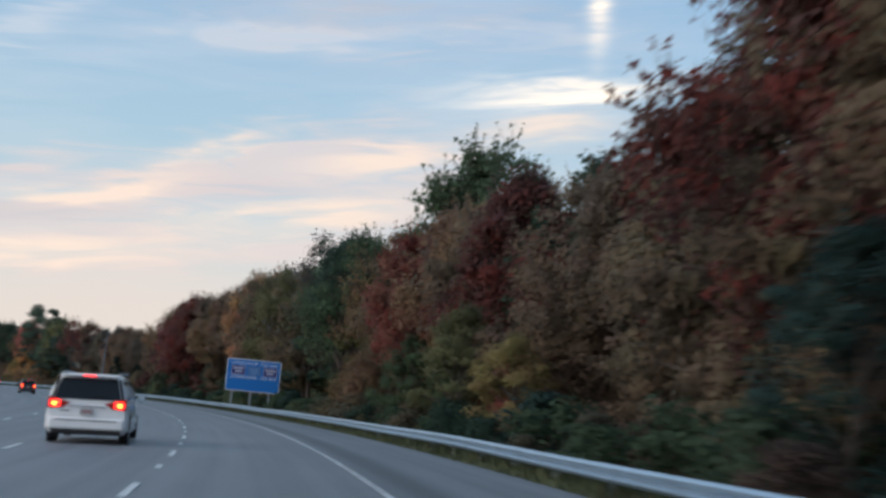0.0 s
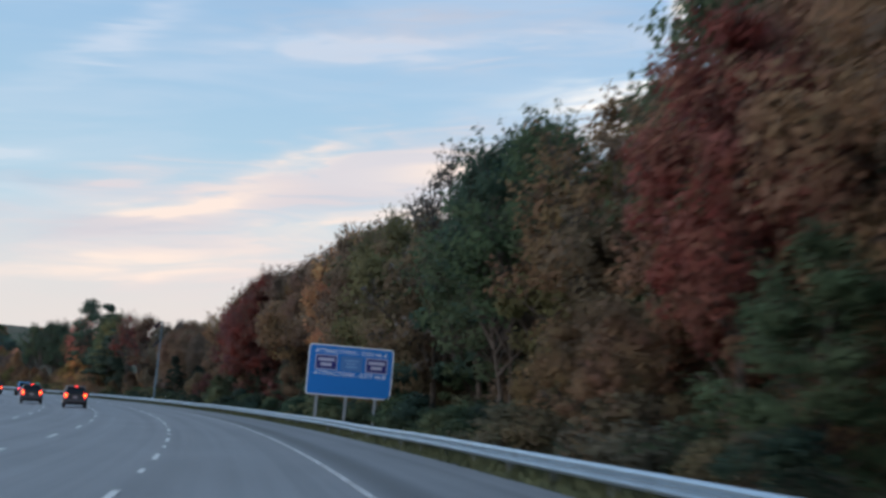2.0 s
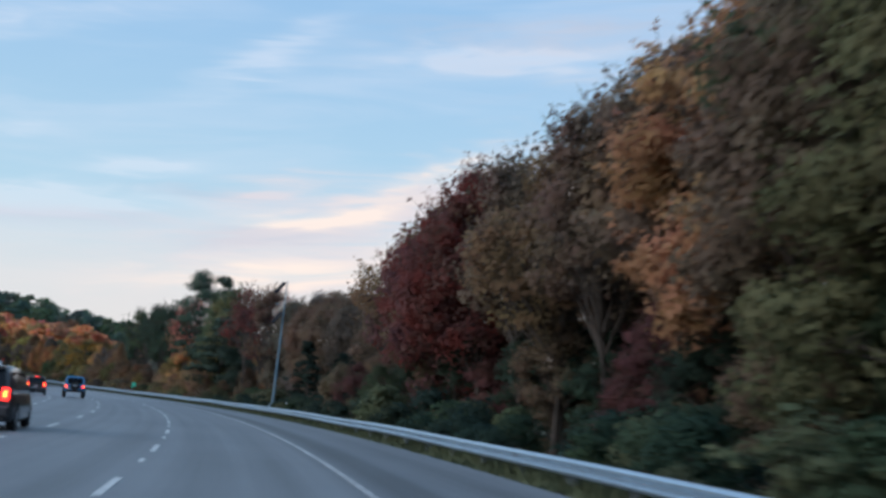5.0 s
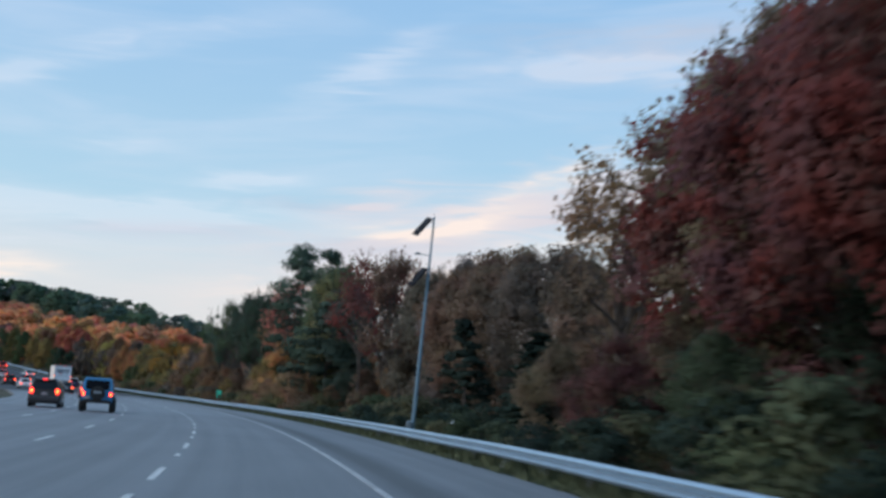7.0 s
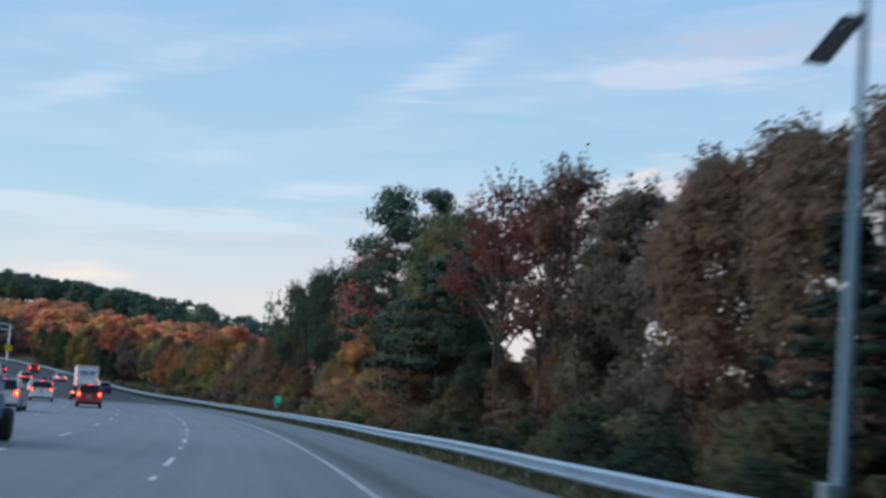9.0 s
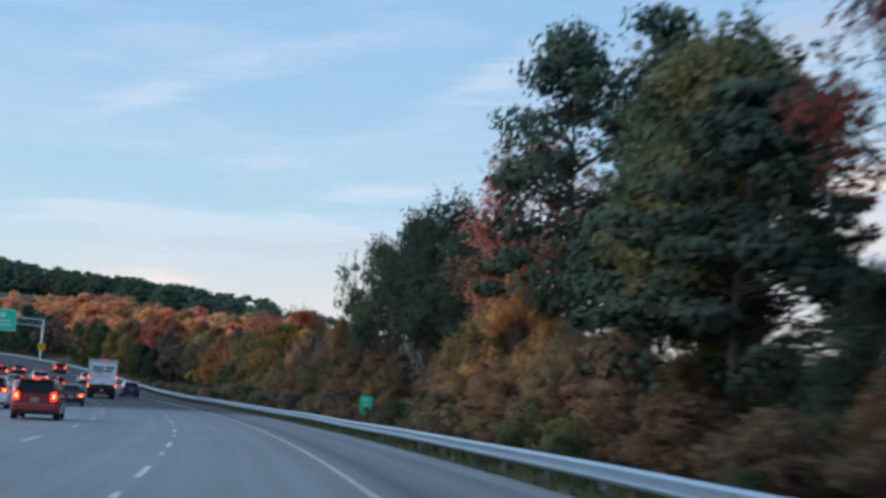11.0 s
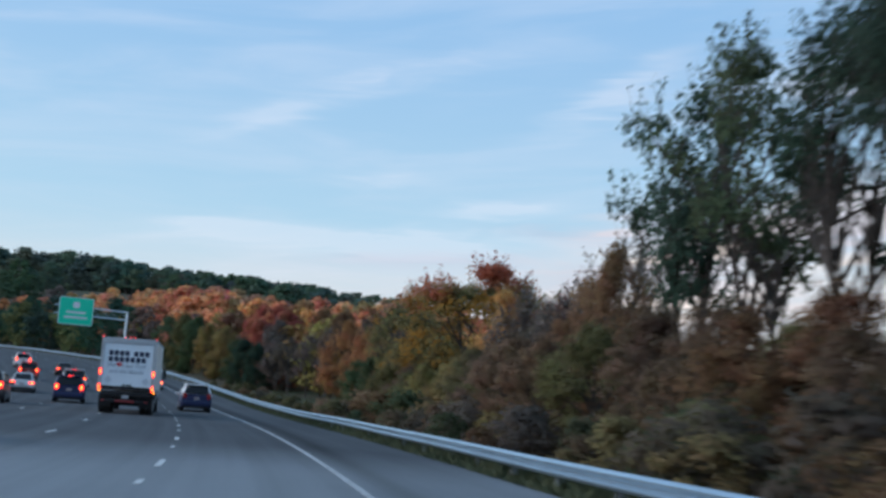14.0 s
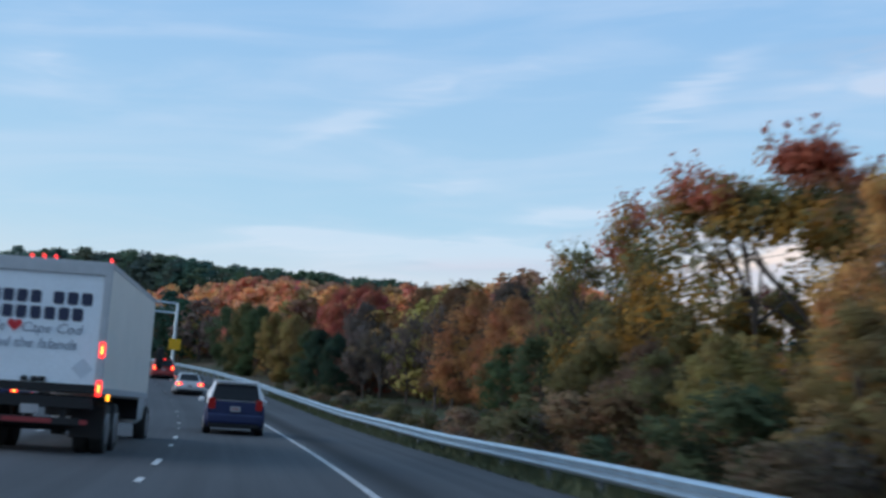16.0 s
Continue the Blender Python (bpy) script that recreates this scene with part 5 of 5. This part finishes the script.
def car(name, label, s, lat, paint, kind, lit=1.0, lower=None, turn=0.0, tail=None):
    """A passenger car from its kind: a van, a tall wagon, or a saloon."""
    dims = {"van": (5.0, 0.99, 1.74, 0.34), "wagon": (4.55, 0.92, 1.68, 0.34), "saloon": (4.7, 0.91, 1.46, 0.32)}[kind]
    length, half, roof, wr = dims
    t = thing(name, label, "car", Matrix.Translation(spot(s, lat)) @ Matrix.Rotation(heading(s) + radians(turn), 4, "Z"), "cars in traffic")
    belt = roof * 0.60
    lower = lower or paint
    if kind == "saloon":
        body = [ring(0.0, half * 0.88, 0.34, belt - 0.02, half * 0.80, 0.10, 0.06), ring(0.12, half * 0.97, 0.24, belt + 0.02, half * 0.88), ring(1.0, half, 0.2, belt, half * 0.93), ring(2.4, half, 0.2, belt, half * 0.94), ring(3.5, half, 0.2, belt - 0.04, half * 0.92), ring(4.4, half * 0.94, 0.24, belt - 0.18, half * 0.8), ring(length, half * 0.75, 0.34, belt - 0.3, half * 0.66)]
        cabin = [ring(0.75, half * 0.86, belt - 0.12, belt + 0.02, half * 0.82, 0.05), ring(1.35, half * 0.9, belt - 0.12, roof - 0.05, half * 0.66, 0.1), ring(2.1, half * 0.92, belt - 0.12, roof, half * 0.66, 0.1), ring(2.8, half * 0.92, belt - 0.12, roof - 0.06, half * 0.64, 0.1), ring(3.5, half * 0.88, belt - 0.12, belt + 0.02, half * 0.82, 0.05)]
        glass_rear = [(-half * 0.66, 0.80, belt + 0.05), (half * 0.66, 0.80, belt + 0.05), (half * 0.56, 1.30, roof - 0.10), (-half * 0.56, 1.30, roof - 0.10)]
        lamp_z, lamp_y = belt - 0.17, 0.02
    else:
        body = [ring(0.0, half * 0.93, 0.36, belt, half * 0.90, 0.08), ring(0.1, half, 0.26, belt + 0.02, half * 0.95), ring(1.0, half, 0.2, belt + 0.02, half * 0.96), ring(2.6, half, 0.2, belt, half * 0.96), ring(3.7, half, 0.2, belt - 0.02, half * 0.94), ring(length - 0.4, half * 0.96, 0.24, belt - 0.2, half * 0.82), ring(length, half * 0.78, 0.34, belt - 0.34, half * 0.68)]
        cabin = [ring(0.03, half * 0.92, belt - 0.14, belt + 0.06, half * 0.90, 0.05), ring(0.16, half * 0.94, belt - 0.14, roof - 0.30, half * 0.82, 0.06), ring(0.30, half * 0.94, belt - 0.14, roof - 0.03, half * 0.77, 0.12), ring(1.2, half * 0.95, belt - 0.14, roof, half * 0.78, 0.12), ring(2.6, half * 0.95, belt - 0.14, roof - 0.03, half * 0.77, 0.12), ring(3.0, half * 0.94, belt - 0.14, roof - 0.2, half * 0.76, 0.1), ring(3.75, half * 0.9, belt - 0.14, belt + 0.04, half * 0.84, 0.04)]
        glass_rear = [(-half * 0.80, -0.005, belt + 0.06), (half * 0.80, -0.005, belt + 0.06), (half * 0.68, 0.17, roof - 0.14), (-half * 0.68, 0.17, roof - 0.14)]
        lamp_z, lamp_y = belt - 0.06, 0.0
    loft(body, lower, "body", t)
    loft(cabin, paint, "cabin", t)
    part("rear_window", slab(glass_rear, 0.03, (0, -0.4, 0.3)), GLASS, t, "dark tinted glass")
    for sx in (-1, 1):
        x0, x1 = half * 0.955 * sx, half * 0.80 * sx
        yb, yf = (1.05, 3.05) if kind == "saloon" else (0.42, 3.0)
        for a, b in ((yb, yb + (yf - yb) * 0.34), (yb + (yf - yb) * 0.38, yb + (yf - yb) * 0.68), (yb + (yf - yb) * 0.72, yf)):
            part("side_window", slab([(x0, a, belt + 0.04), (x0, b, belt + 0.04), (x1, b - 0.06, roof - 0.17), (x1, a + 0.10, roof - 0.17)], 0.02, (sx, 0, 0.2)), GLASS, t, "dark tinted glass")
        wheel(t, sx * (half - 0.12), 0.95, wr, 0.22, RIM)
        wheel(t, sx * (half - 0.12), length - 0.95, wr, 0.22, RIM)
        mirror = part("mirror", box(sx * (half + 0.10), length - 1.75, belt + 0.06, 0.2, 0.12, 0.15, 0.04), paint, t)
        lw, lh = (0.42, 0.20) if kind == "van" else ((0.22, 0.34) if kind == "wagon" else (0.36, 0.18))
        lx = sx * (half * 0.90 - lw / 2 + (0.03 if kind != "wagon" else 0.0))
        if kind == "van":
            inner, outer = sx * half * 0.42, sx * half * 0.955
            wedge = [(inner, -0.03, lamp_z + 0.03), (outer, -0.03, lamp_z + 0.16), (outer, -0.03, lamp_z - 0.13), (sx * half * 0.6, -0.03, lamp_z - 0.10)]
            lens = part("tail_light", slab(wedge, 0.07), LENS_RED, t, "wedge-shaped red tail light")
            part("lit_lens", slab(rounded(sx * half * 0.78, lamp_z, 0.26, 0.19, 0.06, -0.037, 5), 0.02), LAMP_RED, lens)
            part("bulb", slab(rounded(sx * half * 0.80, lamp_z - 0.01, 0.12, 0.11, 0.05, -0.044, 5), 0.02), LAMP_HOT, lens)
            part("pillar_trim", slab([(sx * half * 0.83, -0.012, belt + 0.05), (sx * half * 0.90, 0.0, belt + 0.05), (sx * half * 0.77, 0.20, roof - 0.12), (sx * half * 0.70, 0.17, roof - 0.12)], 0.02, (0, -1, 0.3)), BLACK, t)
        else:
            lamp(t, lx, lamp_z, lw, lh, lamp_y, LAMP_RED if lit >= 1 else LENS_RED, label="lit red tail light" if lit >= 1 else "red tail light", r=0.3, core=lit >= 1)
        if kind == "van" or tail:
            part("roof_rail", rod((sx * half * 0.70, 0.5, roof + 0.02), (sx * half * 0.72, 2.9, roof + 0.02), 0.025), STEEL_DULL, t)
        part("wheel_arch", rod((sx * (half + 0.004), 0.95, wr), (sx * (half - 0.06), 0.95, wr), wr + 0.06, sides=20), BLACK, t)
        part("reflector", box(sx * half * 0.72, -0.012, 0.46, 0.26, 0.02, 0.06, 0.008, 1), LENS_RED, t)
    part("bumper", box(0, 0.05, 0.50, half * 1.86, 0.22, 0.30, 0.07, 3), tail or lower, t)
    if tail:
        part("tailgate", slab([(-half * 0.80, -0.012, 0.62), (half * 0.80, -0.012, 0.62), (half * 0.78, -0.012, belt + 0.03), (-half * 0.78, -0.012, belt + 0.03)], 0.03), tail, t, "navy tailgate")
    part("lower_bumper", box(0, 0.07, 0.31, half * 1.7, 0.2, 0.16, 0.05), BLACK, t)
    part("number_plate", box(0, -0.07 if kind != "saloon" else -0.06, 0.80 if kind != "saloon" else 0.6, 0.31, 0.02, 0.16, 0.006, 1), PLATE, t, "plain number plate")
    part("plate_bar", box(0, -0.083 if kind != "saloon" else -0.073, 0.80 if kind != "saloon" else 0.6, 0.22, 0.004, 0.05), PLATE_RED, t)
    if kind == "van":
        part("chrome_strip", box(0, -0.03, 0.93, half * 0.9, 0.03, 0.05, 0.012, 1), CHROME, t)
        part("badge_bar", box(-half * 0.55, -0.012, 0.82, 0.22, 0.012, 0.04), CHROME, t)
        part("bumper_crease", box(0, -0.068, 0.58, half * 1.5, 0.012, 0.02), BLACK, t)
        part("rear_wiper", rod((0.0, -0.03, belt + 0.10), (0.42, 0.0, belt + 0.17), 0.012, sides=6), BLACK, t)
        part("exhaust", rod((half * 0.6, 0.0, 0.26), (half * 0.6, 0.2, 0.26), 0.04), CHROME, t)
    if kind != "saloon":
        part("spoiler", box(0, 0.14, roof - 0.05, half * 1.42, 0.28, 0.06, 0.025), paint, t)
    if lit >= 1:
        part("high_brake_light", box(0, 0.0 if kind != "saloon" else 0.95, roof - 0.05 if kind != "saloon" else belt + 0.12, 0.30, 0.03, 0.04, 0.01, 1), LAMP_RED, t, "lit red brake light")
    return t


def jeep(s, lat):
    t = thing("off_roader", "bright blue boxy off-road car with a spare wheel on its tail", "car", Matrix.Translation(spot(s, lat)) @ Matrix.Rotation(heading(s), 4, "Z"), "cars in traffic")
    loft([ring(0.0, 0.80, 0.55, 1.16, 0.79, 0.05), ring(0.06, 0.82, 0.52, 1.18, 0.81, 0.05), ring(2.4, 0.82, 0.5, 1.18, 0.81, 0.05), ring(2.6, 0.80, 0.5, 1.14, 0.78, 0.05), ring(3.9, 0.62, 0.5, 1.10, 0.58, 0.06)], CAR_BLUE, "body", t)
    loft([ring(0.03, 0.80, 1.14, 1.83, 0.70, 0.08, 0.10), ring(0.12, 0.80, 1.14, 1.86, 0.71, 0.08, 0.2), ring(2.2, 0.80, 1.14, 1.86, 0.71, 0.08), ring(2.6, 0.79, 1.14, 1.74, 0.70, 0.08, 2.5)], CAR_BLUE, "hard_top", t)
    part("rear_window", slab(rounded(0, 1.47, 1.24, 0.50, 0.06, -0.01), 0.03, (0, 1, 0)), GLASS, t, "dark tinted glass")
    spare = part("spare_wheel", rod((0.02, -0.02, 1.02), (0.02, -0.26, 1.02), 0.39, sides=26), RUBBER, t)
    part("spare_cover", rod((0.02, -0.255, 1.02), (0.02, -0.275, 1.02), 0.33, 0.3, 24), BLACK, spare)
    part("brand_bar", box(0.02, -0.28, 1.08, 0.40, 0.01, 0.12, 0.004, 1), STEEL_DULL, spare)
    for sx in (-1, 1):
        part("side_window", slab([(sx * 0.81, 0.35, 1.25), (sx * 0.81, 1.2, 1.25), (sx * 0.735, 1.2, 1.72), (sx * 0.735, 0.4, 1.72)], 0.02, (sx, 0, 0)), GLASS, t, "dark tinted glass")
        wheel(t, sx * 0.80, 0.70, 0.40, 0.26, BLACK)
        wheel(t, sx * 0.80, 3.2, 0.40, 0.26, BLACK)
        part("fender", box(sx * 0.86, 0.70, 0.86, 0.22, 1.05, 0.06, 0.025), BLACK, t)
        lamp(t, sx * 0.72, 0.98, 0.17, 0.22, -0.03, LAMP_RED, label="lit square tail light", r=0.2)
    part("bumper", box(0, -0.10, 0.58, 1.55, 0.16, 0.18, 0.04), BLACK, t)
    part("number_plate", box(-0.52, -0.05, 0.78, 0.3, 0.02, 0.15, 0.005, 1), PLATE, t, "plain number plate")
    return t


def box_truck(s, lat):
    t = thing("box_truck", "white box truck with dark lettering and lit red lamps", "truck", Matrix.Translation(spot(s, lat)) @ Matrix.Rotation(heading(s) - radians(3.0), 4, "Z"))
    w, z0, z1, length = 2.58, 1.16, 3.64, 7.6
    part("cargo_box", box(0, length / 2 + 0.03, (z0 + z1) / 2, w, length, z1 - z0, 0.03), BOX_SIDE, t, "pale smooth side panels")
    for x in (-w / 2 + 0.07, w / 2 - 0.07):
        part("rear_post", box(x, 0.0, (z0 + z1) / 2, 0.14, 0.08, z1 - z0, 0.015), BOX_FRAME, t)
    part("rear_header", box(0, 0.0, z1 - 0.13, w, 0.085, 0.26, 0.015), BOX_FRAME, t)
    part("rear_sill", box(0, 0.0, z0 + 0.08, w, 0.10, 0.16, 0.015), BLACK, t)
    door = part("roll_door", box(0, 0.02, (z0 + 0.16 + z1 - 0.26) / 2, w - 0.28, 0.03, z1 - z0 - 0.42), BOX_WHITE, t, "white roll-up door")
    # the firm's name in two rows of plain bars, a heart, and two rows of script bars
    top = z1 - 0.73
    for z, row in ((top, (-0.82, -0.57, -0.32, -0.07, 0.35, 0.61, 0.87)), (top - 0.30, (-0.82, -0.56, -0.31, -0.05, 0.21, 0.47, 0.72))):
        for x in row:
            part("name_bar", slab(rounded(x, z, 0.205, 0.245, 0.05, -0.004), 0.02), LETTER, door)
    for words, x, z in (("We", -0.76, top - 0.59), ("Cape Cod", 0.28, top - 0.59), ("and the Islands", -0.03, top - 0.88)):
        letters(words, 0.27, SCRIPT, door, (x, -0.004, z), 0.25)
    heart = []
    for k in range(28):
        a = 2 * math.pi * k / 28
        heart.append((-0.40 + 0.0085 * 16 * math.sin(a) ** 3, -0.004, top - 0.55 + 0.0085 * (13 * math.cos(a) - 5 * math.cos(2 * a) - 2 * math.cos(3 * a) - math.cos(4 * a))))
    part("heart", slab(heart, 0.02), HEART, door, "red heart")
    for x in (-0.88, 0.90):
        part("placard", slab([(x, -0.002, 1.41), (x + 0.2, -0.002, 1.61), (x, -0.002, 1.81), (x - 0.2, -0.002, 1.61)], 0.02), FAINT, door)
    for x in (-0.12, 0.06, 0.20):
        part("latch", box(x, -0.03, z0 + 0.22, 0.13, 0.06, 0.09, 0.02), BLACK, t)
    for x in (-w / 2 + 0.04, -0.22, 0.0, 0.22, w / 2 - 0.04):
        part("marker_light", box(x, 0.02, z1 + 0.035, 0.05, 0.06, 0.09, 0.012, 1), LAMP_DIM, t, "small red marker light")
    for sx in (-1, 1):
        for z in (1.98, 1.26):
            lamp(t, sx * (w / 2 - 0.045), z, 0.10, 0.30, -0.03, LAMP_RED, label="lit oval red lamp")
        lamp(t, sx * (w / 2 - 0.25), z0 - 0.04, 0.01, 0.01, 0.0, BLACK, name="lamp_screw", core=False)
        for y in (1.35, 2.55):
            for x in (w / 2 - 0.16, w / 2 - 0.46):
                wheel(t, sx * x, y, 0.50, 0.27, RIM)
        part("mud_flap", box(sx * (w / 2 - 0.32), 0.72, 0.62, 0.62, 0.02, 0.62, 0.005, 1), BLACK, t)
        part("rail_beam", box(sx * 0.42, 3.8, 0.98, 0.10, 7.4, 0.26), BLACK, t)
        part("tape", box(sx * 0.86, -0.03, 0.62, 0.46, 0.012, 0.09), TAPE_RED, t)
        part("bumper_post", box(sx * 0.62, 0.10, 0.86, 0.10, 0.10, 0.5), BLACK, t)
        lamp(t, sx * (w / 2 - 0.001), z0 + 0.02, 0.01, 0.08, 1.0, BLACK, name="lamp_screw", core=False)
        part("side_lamp", box(sx * (w / 2 + 0.005), 0.9, z0 - 0.06, 0.05, 0.16, 0.13, 0.02), LAMP_AMBER, t, "lit amber side lamp")
        part("side_trim", box(sx * (w / 2 + 0.004), length / 2, z0 + 0.06, 0.014, length - 0.1, 0.12), BOX_FRAME, t)
        part("roof_trim", box(sx * (w / 2 + 0.004), length / 2, z1 - 0.06, 0.014, length - 0.1, 0.10), BOX_FRAME, t)
        wheel(t, sx * 1.03, length + 1.55, 0.48, 0.28, RIM)
        arm = part("mirror", box(sx * 1.42, length + 0.95, 2.2, 0.16, 0.14, 0.55, 0.05), BLACK, t)
        part("mirror_arm", rod((sx * 1.05, length + 0.9, 2.3), (sx * 1.42, length + 0.95, 2.3), 0.025, sides=6), BLACK, t)
    part("lift_gate", box(0, 0.06, 0.97, 2.3, 0.14, 0.22, 0.02), BLACK, t, "folded dark lift gate")
    part("under_bar", box(0, 0.0, 0.62, 1.9, 0.09, 0.13, 0.01), BLACK, t)
    part("tape", box(0, -0.05, 0.62, 0.9, 0.012, 0.09), TAPE_RED, t)
    part("number_plate", box(0.02, -0.02, 0.82, 0.32, 0.02, 0.17, 0.006, 1), PLATE, t, "plain number plate")
    part("axle", rod((-1.1, 1.35, 0.5), (1.1, 1.35, 0.5), 0.09), BLACK, t)
    part("front_wall", box(0, length - 0.1, z0 - 0.3, 2.2, 0.1, 0.5), BLACK, t)
    loft([ring(length + 0.15, 1.08, 0.55, 2.55, 1.02, 0.12), ring(length + 1.2, 1.1, 0.5, 2.5, 1.0, 0.14), ring(length + 1.6, 1.08, 0.5, 1.7, 1.0, 0.12), ring(length + 2.4, 1.0, 0.5, 1.45, 0.9, 0.14)], CAR_WHITE, "cab", t)
    return t


car("minivan", "white minivan with roof rails and glowing tail lights", 31.5, -4.1, CAR_WHITE, "van")
jeep(224.3, -6.6)
box_truck(355.8, -3.95)
car("family_car", "navy compact wagon with pale roof and roof rails", 370.2, 0.17, CAR_WHITE, "wagon", lower=CAR_NAVY, tail=CAR_NAVY, lit=0.5)
car("sedan", "silver saloon car with red tail lights lit", 409.5, -0.1, CAR_SILVER, "saloon")
for name, label, s, lat, paint, kind in (
        ("suv", "dark red wagon with bright brake lights in slow traffic", 230, -9.8, CAR_DARK, "wagon"),
        ("pickup_wagon", "dark wagon with red tail lights lit", 146, -6.5, CAR_DARK, "wagon"),
        ("suv", "dark wagon with brake lights lit in the far lane", 158, -9.7, CAR_DARK, "wagon"),
        ("estate_car", "silver wagon with brake lights lit in slow traffic", 262, -10.8, CAR_SILVER, "wagon"),
        ("hatchback", "red hatchback with tail lights lit in slow traffic", 288, -7.2, CAR_RED, "wagon"),
        ("people_carrier", "white minivan with brake lights lit in slow traffic", 305, -10.9, CAR_WHITE, "van"),
        ("saloon", "dark saloon with brake lights lit in slow traffic", 322, -7.2, CAR_DARK, "saloon"),
        ("saloon", "white saloon with brake lights lit in slow traffic", 340, -10.9, CAR_WHITE, "saloon"),
        ("suv", "dark wagon with brake lights lit in slow traffic", 362, -11.0, CAR_DARK, "wagon"),
        ("suv", "dark wagon with tail lights lit in slow traffic", 372, -7.3, CAR_NAVY, "wagon"),
        ("saloon", "silver saloon with brake lights lit in slow traffic", 388, -10.9, CAR_SILVER, "saloon"),
        ("people_carrier", "white minivan with tail lights lit in slow traffic", 398, -7.3, CAR_WHITE, "van"),
        ("hatchback", "red hatchback with brake lights lit in slow traffic", 412, -11.0, CAR_RED, "wagon"),
        ("saloon", "dark saloon with tail lights lit in slow traffic", 426, -7.3, CAR_DARK, "saloon"),
        ("suv", "white wagon with tail lights lit in slow traffic", 440, -11.0, CAR_WHITE, "wagon"),
        ("hatchback", "red hatchback with tail lights lit ahead", 434, -0.3, CAR_RED, "wagon")):
    car(name, label, s, lat, paint, kind)
